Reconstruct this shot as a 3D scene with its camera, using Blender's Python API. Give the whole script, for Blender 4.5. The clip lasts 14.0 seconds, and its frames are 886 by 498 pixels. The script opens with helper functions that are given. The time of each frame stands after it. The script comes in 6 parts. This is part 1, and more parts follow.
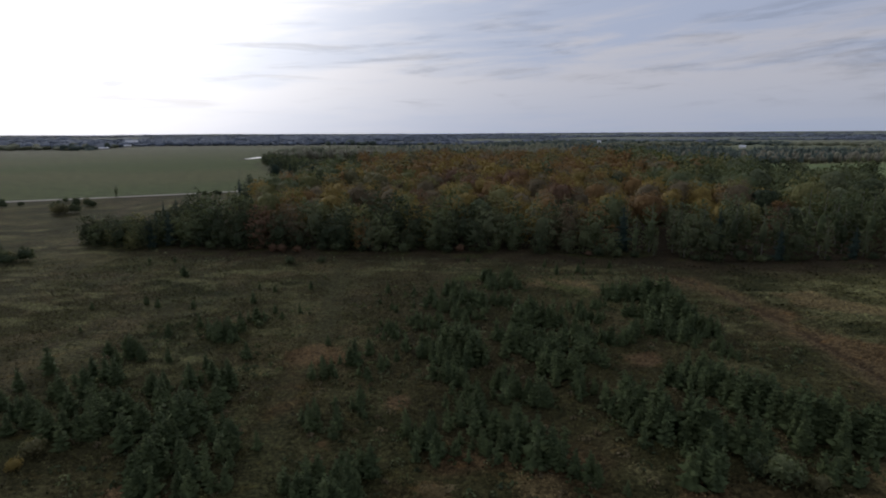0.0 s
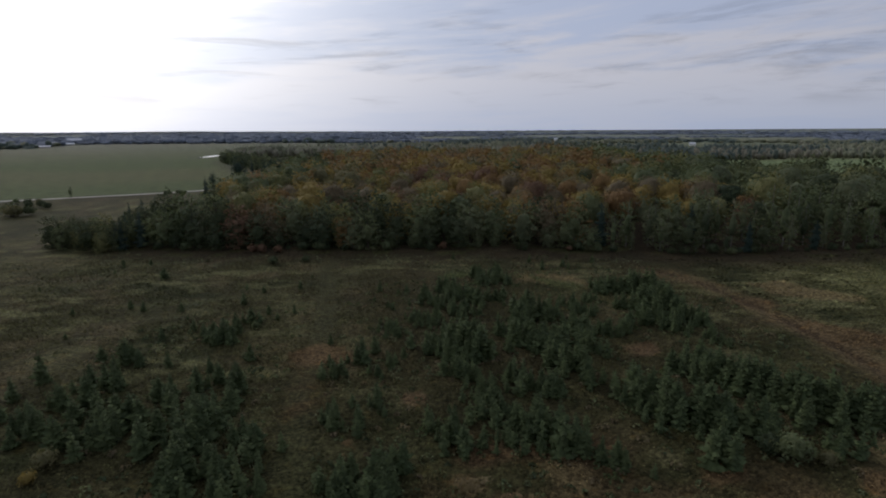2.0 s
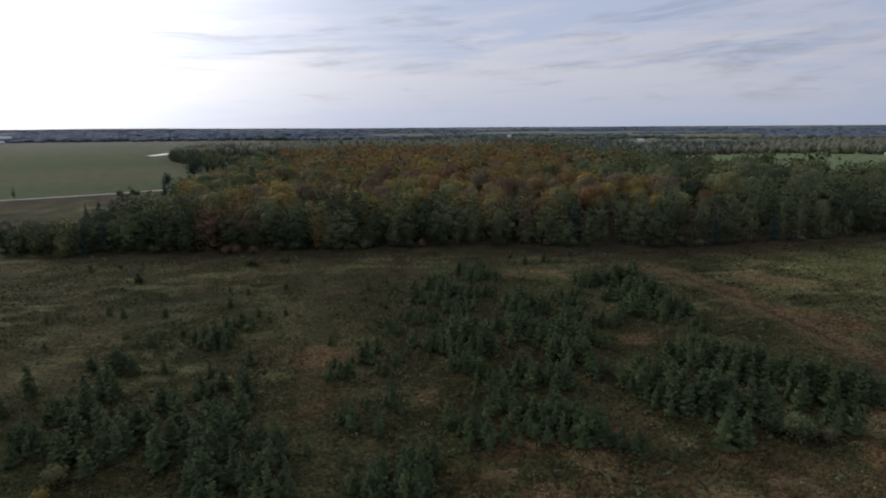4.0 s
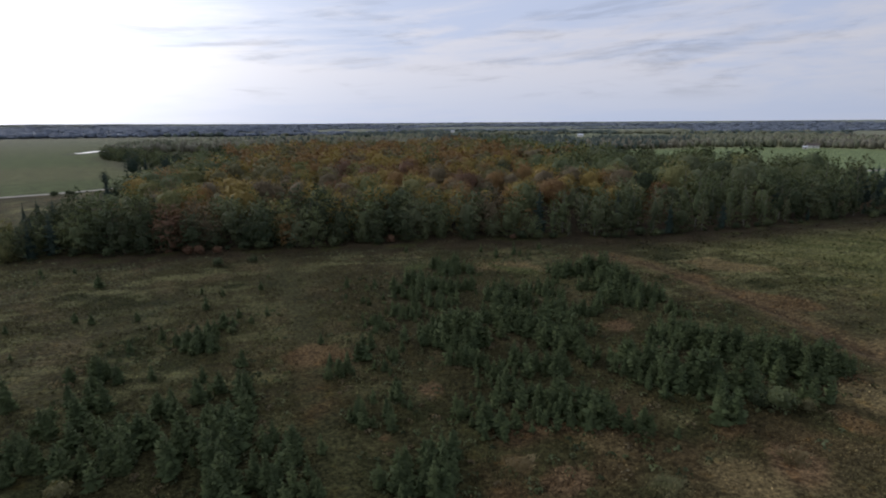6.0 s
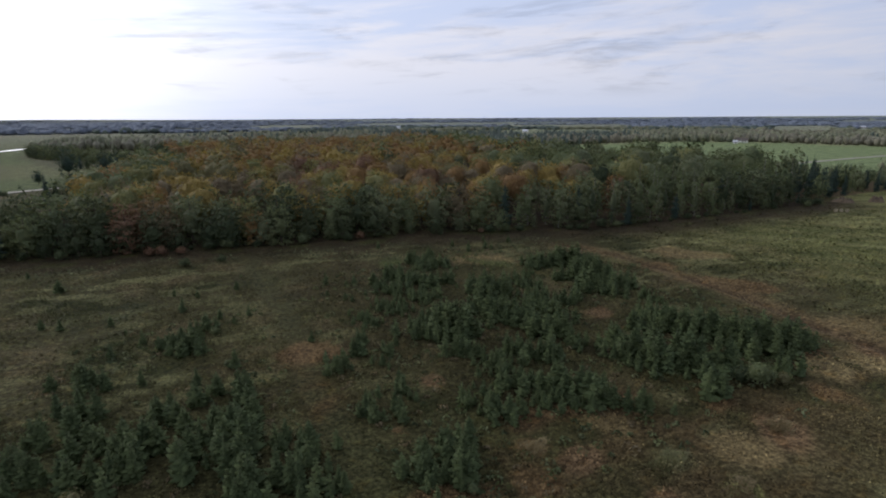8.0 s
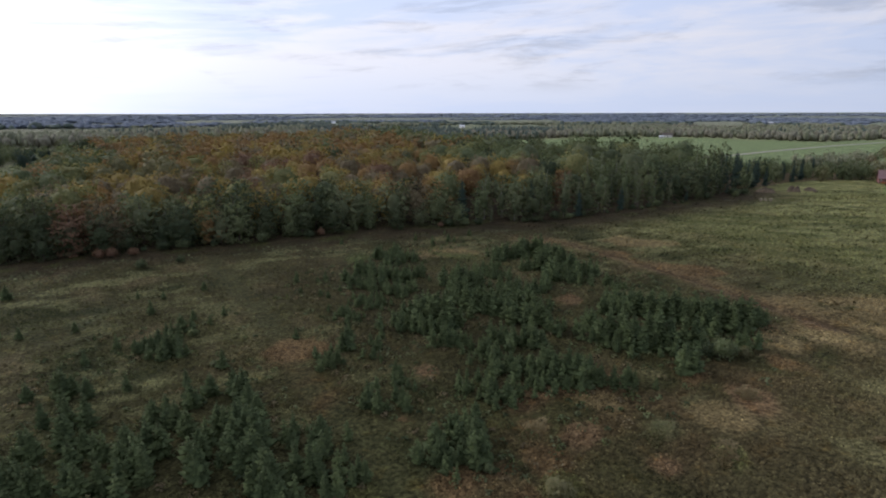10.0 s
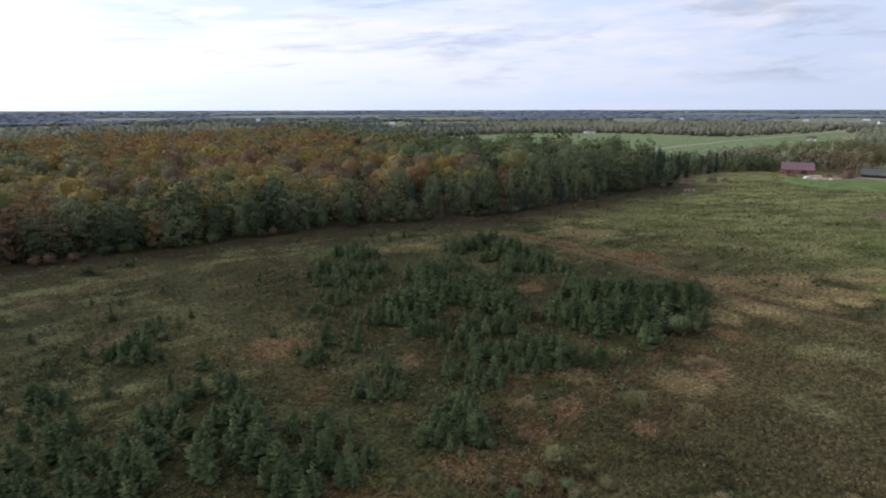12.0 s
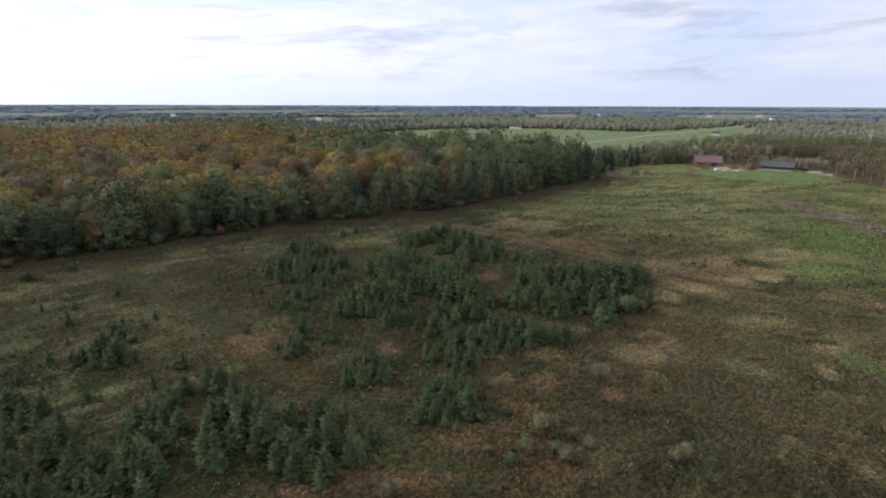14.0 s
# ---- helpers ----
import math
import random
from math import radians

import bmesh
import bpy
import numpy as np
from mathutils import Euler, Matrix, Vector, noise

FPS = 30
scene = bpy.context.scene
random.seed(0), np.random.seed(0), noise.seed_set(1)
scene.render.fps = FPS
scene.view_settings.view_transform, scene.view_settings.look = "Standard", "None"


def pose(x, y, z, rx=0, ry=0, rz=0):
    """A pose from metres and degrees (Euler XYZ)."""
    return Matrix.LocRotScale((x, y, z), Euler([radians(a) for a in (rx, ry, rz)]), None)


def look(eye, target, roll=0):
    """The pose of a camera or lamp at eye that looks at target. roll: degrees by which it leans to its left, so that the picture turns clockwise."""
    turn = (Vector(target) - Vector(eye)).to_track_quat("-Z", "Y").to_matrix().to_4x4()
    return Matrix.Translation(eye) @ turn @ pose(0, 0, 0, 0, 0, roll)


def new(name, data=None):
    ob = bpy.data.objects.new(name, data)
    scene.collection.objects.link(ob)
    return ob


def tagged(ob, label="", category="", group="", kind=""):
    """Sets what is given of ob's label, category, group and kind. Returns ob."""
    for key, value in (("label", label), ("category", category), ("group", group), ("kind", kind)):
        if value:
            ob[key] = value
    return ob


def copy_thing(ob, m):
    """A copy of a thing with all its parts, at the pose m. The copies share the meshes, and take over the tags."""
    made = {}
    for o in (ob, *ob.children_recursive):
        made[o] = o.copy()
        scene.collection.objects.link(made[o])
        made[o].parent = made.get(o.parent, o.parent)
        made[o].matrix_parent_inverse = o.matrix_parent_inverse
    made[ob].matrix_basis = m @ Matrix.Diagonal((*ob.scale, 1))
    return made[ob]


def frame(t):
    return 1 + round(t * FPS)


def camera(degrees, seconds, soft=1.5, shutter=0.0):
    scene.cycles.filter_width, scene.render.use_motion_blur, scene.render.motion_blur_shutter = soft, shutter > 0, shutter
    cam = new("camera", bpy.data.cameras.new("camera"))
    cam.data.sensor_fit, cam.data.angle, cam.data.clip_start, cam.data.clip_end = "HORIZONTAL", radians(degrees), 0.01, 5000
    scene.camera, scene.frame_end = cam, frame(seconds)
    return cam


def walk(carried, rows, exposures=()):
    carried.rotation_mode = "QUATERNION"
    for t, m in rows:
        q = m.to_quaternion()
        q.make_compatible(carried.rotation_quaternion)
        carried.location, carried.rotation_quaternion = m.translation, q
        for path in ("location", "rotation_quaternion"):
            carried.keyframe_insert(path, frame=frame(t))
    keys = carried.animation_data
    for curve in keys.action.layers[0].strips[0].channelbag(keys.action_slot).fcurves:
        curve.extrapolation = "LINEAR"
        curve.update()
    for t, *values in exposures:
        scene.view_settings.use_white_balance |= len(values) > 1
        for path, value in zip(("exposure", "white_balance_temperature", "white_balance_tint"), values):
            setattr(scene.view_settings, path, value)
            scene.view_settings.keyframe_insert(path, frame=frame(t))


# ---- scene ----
cam = camera(78.1, 14.0, soft=2.0)
PATH = [
    (0, (0.016, 0.589, 38.337), (0.013, 2.543, 37.909), -0.38),
    (0.5, (-1.878, 0.419, 38.31), (-1.84, 2.371, 37.881), -0.38),
    (1, (-3.98, 0.091, 38.378), (-3.9, 2.042, 37.946), -0.36),
    (1.5, (-5.981, 0.07, 38.377), (-5.867, 2.019, 37.943), -0.35),
    (2, (-7.998, 0.115, 38.427), (-7.848, 2.061, 37.99), -0.34),
    (2.5, (-10.011, 0.136, 38.52), (-9.824, 2.078, 38.08), -0.34),
    (5, (-20.273, 1.154, 38.638), (-19.859, 3.056, 38.182), -0.4),
    (5.5, (-22.343, 1.359, 38.679), (-21.879, 3.249, 38.218), -0.4),
    (6, (-24.331, 1.628, 38.655), (-23.813, 3.503, 38.19), -0.4),
    (6.5, (-26.272, 1.943, 38.587), (-25.7, 3.801, 38.12), -0.39),
    (7, (-28.209, 2.275, 38.679), (-27.593, 4.118, 38.205), -0.38),
    (7.5, (-30.145, 2.538, 38.651), (-29.484, 4.364, 38.173), -0.37),
    (8, (-32.073, 2.838, 38.595), (-31.368, 4.648, 38.115), -0.35),
    (10.5, (-42.34, 4.435, 38.869), (-41.376, 6.115, 38.369), -0.1),
    (11, (-44.333, 4.719, 38.951), (-43.32, 6.368, 38.449), -0.1),
    (11.5, (-46.473, 4.992, 38.823), (-45.402, 6.603, 38.318), -0.1),
    (12, (-48.54, 5.254, 38.876), (-47.413, 6.827, 38.369), -0.1),
    (12.5, (-50.576, 5.548, 38.951), (-49.404, 7.085, 38.439), 0.0),
    (13, (-52.711, 5.897, 38.983), (-51.489, 7.395, 38.469), 0.1),
    (13.5, (-54.894, 6.096, 39.239), (-53.617, 7.545, 38.72), 0.1),
    (14, (-57.235, 6.296, 39.417), (-55.908, 7.698, 38.895), 0.2),
]
EXPOSURES = [(0, -1.08), (2.5, -0.97), (5, -0.71), (8, -0.41), (10.5, -0.16), (14, 0.10)]
walk(cam, [(t, look(eye, target, roll)) for t, eye, target, roll in PATH], EXPOSURES)

# ---- sky and sun: thin high cloud, sun veiled, in front and to the left of the first view ----
SUN_AZ, SUN_EL = -37.0, 24.0   # degrees from +y towards +x, and above the horizon
SUN_DIR = Vector((math.sin(radians(SUN_AZ)) * math.cos(radians(SUN_EL)),
                  math.cos(radians(SUN_AZ)) * math.cos(radians(SUN_EL)), math.sin(radians(SUN_EL))))


class Nodes:
    """Short calls for making node trees."""

    def __init__(self, tree):
        self.tree = tree

    def add(self, kind, **values):
        n = self.tree.nodes.new(kind)
        for key, value in values.items():
            setattr(n, key, value)
        return n

    def put(self, socket, value):
        if isinstance(value, bpy.types.NodeSocket):
            self.tree.links.new(value, socket)
        else:
            socket.default_value = value

    def maths(self, op, a, b=0.0, c=0.0, clamp=False):
        n = self.add("ShaderNodeMath", operation=op, use_clamp=clamp)
        for s, v in zip(n.inputs, (a, b, c)):
            self.put(s, v)
        return n.outputs[0]

    def vec(self, op, a, b=(0, 0, 0), out=0):
        n = self.add("ShaderNodeVectorMath", operation=op)
        self.put(n.inputs[0], a)
        self.put(n.inputs[1], b)
        return n.outputs["Value"] if op in ("DOT_PRODUCT", "LENGTH") else n.outputs[0]

    def mix(self, fac, a, b, mode="MIX"):
        n = self.add("ShaderNodeMix", data_type="RGBA", blend_type=mode)
        self.put(n.inputs[0], fac)
        self.put(n.inputs[6], a)
        self.put(n.inputs[7], b)
        return n.outputs[2]

    def noise(self, vector, scale, detail=3.0, rough=0.55, colour=False, distortion=0.0):
        n = self.add("ShaderNodeTexNoise")
        self.put(n.inputs["Vector"], vector)
        n.inputs["Scale"].default_value, n.inputs["Detail"].default_value = scale, detail
        n.inputs["Roughness"].default_value, n.inputs["Distortion"].default_value = rough, distortion
        return n.outputs["Color" if colour else "Fac"]

    def ramp(self, fac, *stops):
        n = self.add("ShaderNodeValToRGB")
        self.put(n.inputs[0], fac)
        e = n.color_ramp.elements
        while len(e) < len(stops):
            e.new(0.5)
        for el, (p, col) in zip(e, stops):
            el.position, el.color = p, (*col, 1)
        return n.outputs[0]

    def span(self, v, a, b, lo=0.0, hi=1.0):
        n = self.add("ShaderNodeMapRange", interpolation_type="SMOOTHSTEP")
        for s, x in zip(n.inputs, (v, a, b, lo, hi)):
            self.put(s, x)
        return n.outputs[0]


world = bpy.data.worlds.new("sky")
world.use_nodes = True
scene.world = world
world.node_tree.nodes.clear()
N = Nodes(world.node_tree)
sky = N.add("ShaderNodeTexSky", sky_type="NISHITA", sun_disc=False, sun_elevation=radians(SUN_EL),
            sun_rotation=radians(SUN_AZ), altitude=200.0, air_density=1.0, dust_density=1.5, ozone_density=1.0)
way = N.add("ShaderNodeTexCoord").outputs["Generated"]
sep = N.add("ShaderNodeSeparateXYZ")
N.put(sep.inputs[0], way)
up = N.maths("MAXIMUM", sep.outputs[2], 0.0)
# thin cloud drawn out along the horizon, its streaks rising a little towards the right
rise = N.maths("MULTIPLY", sep.outputs[2], N.maths("SUBTRACT", 1.0, N.maths("MULTIPLY", sep.outputs[0], 0.4)))
sheet = N.add("ShaderNodeCombineXYZ")
for socket, value in zip(sheet.inputs, (N.maths("MULTIPLY", sep.outputs[0], 0.7), N.maths("MULTIPLY", sep.outputs[1], 0.7), N.maths("MULTIPLY", rise, 6.5))):
    N.put(socket, value)
big = N.noise(sheet.outputs[0], 1.3, 3.0, 0.5)
streak = N.noise(sheet.outputs[0], 6.0, 7.0, 0.6, distortion=0.35)
cover = N.maths("ADD", N.maths("MULTIPLY", big, 0.6), N.maths("MULTIPLY", streak, 0.5))
cover = N.span(cover, 0.47, 0.63)
# grey undersides, mostly in a belt some way above the horizon
grey = N.noise(N.vec("ADD", sheet.outputs[0], (3.7, 1.9, 0.4)), 6.2, 7.0, 0.62, distortion=0.4)
belt = N.maths("MULTIPLY", N.span(up, 0.02, 0.055), N.span(up, 0.12, 0.22, 1.0, 0.4))
grey = N.maths("MULTIPLY", N.span(grey, 0.50, 0.68), belt)
near_sun = N.maths("MAXIMUM", N.vec("DOT_PRODUCT", way, tuple(SUN_DIR)), 0.0)
glow = N.maths("ADD", N.maths("MULTIPLY", N.maths("POWER", near_sun, 7.0), 1.5), N.maths("MULTIPLY", N.maths("POWER", near_sun, 12.0), 2.0))
gap = N.mix(N.span(near_sun, 0.5, 0.92), (0.74, 0.84, 1.12, 1), (0.64, 0.74, 1.00, 1))
veil = N.mix(cover, gap, (0.95, 0.96, 1.10, 1))
low = N.span(up, 0.0, 0.10, 1.0, 0.0)
veil = N.mix(N.maths("MULTIPLY", low, 0.75), veil, (0.74, 0.84, 1.10, 1))
lit = N.vec("SCALE", (1.0, 0.97, 0.93))
N.put(lit.node.inputs["Scale"], glow)
around = N.vec("SCALE", veil)
N.put(around.node.inputs["Scale"], N.span(N.vec("DOT_PRODUCT", way, tuple(SUN_DIR)), -0.6, 0.95, 0.92, 1.26))
veil = N.vec("SCALE", N.vec("ADD", around, lit))
N.put(veil.node.inputs["Scale"], N.maths("SUBTRACT", 1.0, N.maths("MULTIPLY", grey, 0.22)))
clear = N.add("ShaderNodeBackground")
N.put(clear.inputs[0], sky.outputs[0])
clear.inputs[1].default_value = 0.05
cloud = N.add("ShaderNodeBackground")
N.put(cloud.inputs[0], veil)
cloud.inputs[1].default_value = 1.0
both = N.add("ShaderNodeMixShader")
both.inputs[0].default_value = 0.85
N.put(both.inputs[1], clear.outputs[0])
N.put(both.inputs[2], cloud.outputs[0])
N.put(N.add("ShaderNodeOutputWorld").inputs[0], both.outputs[0])

sun = new("sun", bpy.data.lights.new("sun", "SUN"))
sun.data.energy, sun.data.angle, sun.data.color = 0.95, radians(16), (1.0, 0.93, 0.82)
sun.matrix_world = look(SUN_DIR * 900, (0, 0, 0))

# ---- materials ----


def material(name, colour, rough=0.85, scale=3.0, spread=0.35, bump=0.0, metal=0.0, spec=0.25, grain=(1, 1, 1)):
    """A surface with variation at two scales and, if wanted, a fine relief."""
    m = bpy.data.materials.new(name)
    m.use_nodes = True
    n = Nodes(m.node_tree)
    p = m.node_tree.nodes["Principled BSDF"]
    at = n.vec("MULTIPLY", n.add("ShaderNodeTexCoord").outputs["Object"], grain)
    f = n.maths("ADD", n.maths("MULTIPLY", n.noise(at, scale, 4), 0.6), n.maths("MULTIPLY", n.noise(at, scale * 0.13, 2), 0.4))
    f = n.span(f, 0.3, 0.7)
    dark, light = [tuple(min(1, c * k) for c in colour) + (1,) for k in (1 - spread, 1 + spread)]
    n.put(p.inputs["Base Color"], n.mix(f, dark, light))
    n.put(p.inputs["Roughness"], n.span(f, 0, 1, max(0, rough - 0.1), min(1, rough + 0.1)))
    p.inputs["Metallic"].default_value, p.inputs["Specular IOR Level"].default_value = metal, spec
    if bump:
        b = n.add("ShaderNodeBump")
        b.inputs["Strength"].default_value, b.inputs["Distance"].default_value = bump, 0.05
        n.put(b.inputs["Height"], f)
        n.put(p.inputs["Normal"], b.outputs[0])
    return m


def leaves(name, a, b, c, grain=1.1):
    """Foliage: every tree has a hue between a and b, its clumps stray from it, some of them towards c."""
    m = bpy.data.materials.new(name)
    m.use_nodes = True
    n = Nodes(m.node_tree)
    p = m.node_tree.nodes["Principled BSDF"]
    tint = n.add("ShaderNodeAttribute", attribute_name="tint").outputs["Fac"]
    own = n.maths("FRACT", n.maths("ADD", tint, n.add("ShaderNodeObjectInfo").outputs["Random"]))
    isle = n.add("ShaderNodeNewGeometry").outputs["Random Per Island"]
    col = n.mix(own, (*a, 1), (*b, 1))
    patch = n.noise(n.add("ShaderNodeTexCoord").outputs["Object"], 0.35, 3)
    col = n.mix(n.maths("MULTIPLY", n.span(n.maths("ADD", patch, n.maths("MULTIPLY", isle, 0.3)), 0.55, 0.9), 0.5), col, (*c, 1))
    k = n.maths("ADD", n.maths("MULTIPLY", isle, 0.34), 0.98)
    fine = n.noise(n.vec("MULTIPLY", n.add("ShaderNodeTexCoord").outputs["Object"], (1, 1, 0.45)), grain, 3, 0.6)
    # blue of every leaf colour raised to stand for haze over the trees
    bright = n.vec("SCALE", n.vec("MULTIPLY", col, (1.0, 1.03, 1.30)))
    n.put(bright.node.inputs["Scale"], n.maths("MULTIPLY", k, n.span(fine, 0.3, 0.7, 0.80, 1.20)))
    n.put(p.inputs["Base Color"], bright)
    p.inputs["Roughness"].default_value, p.inputs["Specular IOR Level"].default_value = 0.75, 0.15
    thin = n.add("ShaderNodeBsdfTranslucent")
    n.put(thin.inputs["Color"], n.vec("MULTIPLY", bright, (1.15, 1.1, 0.8)))
    both = n.add("ShaderNodeMixShader")
    both.inputs[0].default_value = 0.28
    n.put(both.inputs[1], p.outputs[0])
    n.put(both.inputs[2], thin.outputs[0])
    n.put(m.node_tree.nodes["Material Output"].inputs["Surface"], both.outputs[0])
    return m


LEAF = {
    "dark": leaves("leaf_dark_green", (0.040, 0.056, 0.024), (0.054, 0.067, 0.027), (0.068, 0.072, 0.026)),
    "green": leaves("leaf_green", (0.078, 0.100, 0.040), (0.102, 0.120, 0.047), (0.124, 0.118, 0.042)),
    "grey": leaves("leaf_grey_green", (0.092, 0.108, 0.047), (0.110, 0.123, 0.053), (0.122, 0.114, 0.046)),
    "lime": leaves("leaf_yellow_green", (0.122, 0.126, 0.042), (0.154, 0.150, 0.048), (0.160, 0.140, 0.048)),
    "gold": leaves("leaf_gold", (0.192, 0.146, 0.036), (0.222, 0.164, 0.040), (0.178, 0.122, 0.038)),
    "orange": leaves("leaf_orange", (0.168, 0.100, 0.036), (0.192, 0.116, 0.038), (0.152, 0.108, 0.038)),
    "rust": leaves("leaf_rust", (0.126, 0.074, 0.038), (0.146, 0.084, 0.042), (0.120, 0.090, 0.042)),
    "olive": leaves("leaf_olive", (0.108, 0.104, 0.042), (0.134, 0.124, 0.048), (0.142, 0.116, 0.048)),
    "brown": leaves("leaf_brown", (0.124, 0.098, 0.048), (0.146, 0.112, 0.054), (0.124, 0.112, 0.052)),
}
LEAF_ORDER = list(LEAF)
NEEDLE = leaves("needles_young_spruce", (0.056, 0.077, 0.027), (0.072, 0.092, 0.031), (0.084, 0.101, 0.032))
NEEDLE_OLD = leaves("needles_old_spruce", (0.026, 0.044, 0.028), (0.036, 0.054, 0.032), (0.042, 0.058, 0.030))
# far leaves have haze painted into their colour: paler, bluest farthest out
FAR_OLIVE = leaves("far_leaf_olive_hazed", (0.150, 0.158, 0.084), (0.172, 0.178, 0.092), (0.182, 0.170, 0.092), 0.7)
FAR_DARK = leaves("far_needles_hazed", (0.068, 0.088, 0.062), (0.082, 0.102, 0.068), (0.094, 0.108, 0.070), 0.7)
HAZE_BLUE = leaves("farthest_woods_hazed", (0.136, 0.160, 0.162), (0.146, 0.168, 0.168), (0.152, 0.168, 0.164), 0.3)
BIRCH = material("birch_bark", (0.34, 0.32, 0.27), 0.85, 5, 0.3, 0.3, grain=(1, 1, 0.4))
FAR_TAN = leaves("far_leaf_tan_hazed", (0.160, 0.150, 0.088), (0.176, 0.162, 0.096), (0.164, 0.162, 0.094), 0.7)
BARK = material("bark", (0.07, 0.055, 0.042), 0.95, 6, 0.4, 0.5, grain=(1, 1, 0.2))
BARK_PALE = material("bark_pale", (0.17, 0.16, 0.135), 0.85, 5, 0.35, 0.3, grain=(1, 1, 0.4))


def mesh_np(name, verts, faces, mats=(), index=None, attrs=None, smooth=False):
    """A mesh from arrays of corners and of faces with the same number of corners (or a list of such arrays)."""
    me = bpy.data.meshes.new(name)
    faces = faces if isinstance(faces, list) else [faces]
    faces = [np.asarray(f, dtype=np.int32) for f in faces if len(f)]
    me.vertices.add(len(verts))
    me.vertices.foreach_set("co", np.asarray(verts, dtype=np.float32).ravel())
    loops = np.concatenate([f.ravel() for f in faces])
    counts = np.concatenate([np.full(len(f), f.shape[1], dtype=np.int32) for f in faces])
    me.loops.add(len(loops))
    me.loops.foreach_set("vertex_index", loops)
    me.polygons.add(len(counts))
    me.polygons.foreach_set("loop_start", np.concatenate([[0], np.cumsum(counts)[:-1]]).astype(np.int32))
    for m in mats:
        me.materials.append(m)
    if index is not None:
        me.polygons.foreach_set("material_index", np.asarray(index, dtype=np.int32))
    if smooth:
        me.polygons.foreach_set("use_smooth", np.ones(len(counts), dtype=bool))
    for key, values in (attrs or {}).items():
        values = np.asarray(values, dtype=np.float32)
        if values.ndim == 1:
            me.attributes.new(key, "FLOAT", "POINT").data.foreach_set("value", values)
        else:
            me.attributes.new(key, "FLOAT_COLOR", "POINT").data.foreach_set("color", values.ravel())
    me.update()
    me.validate()
    return me


def vnoise(x, y, size, seed=0):
    """Smooth value noise over the plan, 0 to 1, with features about size metres across."""
    x, y = np.asarray(x) / size, np.asarray(y) / size
    i, j = np.floor(x), np.floor(y)
    u, v = x - i, y - j
    u, v = u * u * (3 - 2 * u), v * v * (3 - 2 * v)

    def h(a, b):
        s = np.sin(a * 127.1 + b * 311.7 + seed * 74.7) * 43758.5453
        return s - np.floor(s)
    return (h(i, j) * (1 - u) + h(i + 1, j) * u) * (1 - v) + (h(i, j + 1) * (1 - u) + h(i + 1, j + 1) * u) * v


def fractal(x, y, size, seed=0):
    return (vnoise(x, y, size, seed) * 4 + vnoise(x, y, size / 2.1, seed + 3) * 2 + vnoise(x, y, size / 4.3, seed + 7)) / 7


def inside(x, y, poly):
    """Which points lie in a polygon of the plan."""
    x, y = np.asarray(x, float), np.asarray(y, float)
    hit = np.zeros(x.shape, bool)
    for (ax, ay), (bx, by) in zip(poly, poly[1:] + poly[:1]):
        cross = (ay > y) != (by > y)
        with np.errstate(divide="ignore", invalid="ignore"):
            hit ^= cross & (x < (bx - ax) * (y - ay) / (by - ay + 1e-9) + ax)
    return hit


def from_line(x, y, line):
    """How far points of the plan lie from a broken line."""
    x, y = np.asarray(x, float), np.asarray(y, float)
    best = np.full(x.shape, 1e9)
    for (ax, ay), (bx, by) in zip(line, line[1:]):
        k = np.clip(((x - ax) * (bx - ax) + (y - ay) * (by - ay)) / ((bx - ax) ** 2 + (by - ay) ** 2), 0, 1)
        best = np.minimum(best, np.hypot(x - ax - k * (bx - ax), y - ay - k * (by - ay)))
    return best


def scatter(poly, gap, seed, jitter=0.42):
    """Points on a loose lattice inside a polygon of the plan."""
    r = np.random.default_rng(seed)
    p = np.array(poly)
    gx, gy = np.meshgrid(np.arange(p[:, 0].min(), p[:, 0].max() + gap, gap), np.arange(p[:, 1].min(), p[:, 1].max() + gap, gap))
    gx = gx + (np.arange(gx.shape[0])[:, None] % 2) * gap / 2 + r.uniform(-jitter, jitter, gx.shape) * gap
    gy = gy + r.uniform(-jitter, jitter, gy.shape) * gap
    gx, gy = gx.ravel(), gy.ravel()
    ok = inside(gx, gy, poly)
    return gx[ok], gy[ok]


# ---- plan, in metres ----
EDGE = [(-93, 194), (-87, 181), (-75, 176), (-50, 175), (-15, 172), (10, 170), (38, 166), (70, 158), (95, 155), (120, 156), (150, 158), (187, 160), (206, 164)]
WOOD = EDGE + [(226, 190), (236, 225), (236, 300), (205, 350), (180, 430), (190, 520), (150, 600), (60, 640), (-20, 635), (-72, 580), (-97, 520), (-96, 454), (-92, 400), (-90, 350), (-90, 312), (-95, 275), (-96, 225)]
LEFT_FIELD = [(-700, 130), (-245, 312), (-153, 346), (-110, 362), (-109, 410), (-102, 470), (-104, 522), (-132, 496), (-152, 486), (-226, 664), (-240, 900), (-120, 935), (0, 1030), (130, 960), (210, 1050), (170, 1150), (0, 1390), (-366, 1440), (-640, 1455), (-790, 1440), (-745, 1260), (-712, 1125), (-870, 1197), (-1500, 900)]
RIGHT_FIELD = [(236, 330), (240, 240), (300, 215), (420, 212), (570, 218), (720, 268), (890, 318), (890, 350), (660, 372), (612, 545), (500, 600), (290, 575), (200, 440)]
BARN_STRIP = [(212, 170), (240, 172), (262, 176), (282, 174), (318, 158), (336, 170), (330, 205), (280, 222), (240, 232)]
RIGHT_WOOD = [(330, 150), (326, 118), (327, 100), (318, 86), (300, 70), (280, 58), (272, 48), (268, 20), (262, -60), (480, -120), (540, 60), (500, 190), (420, 205), (345, 185)]
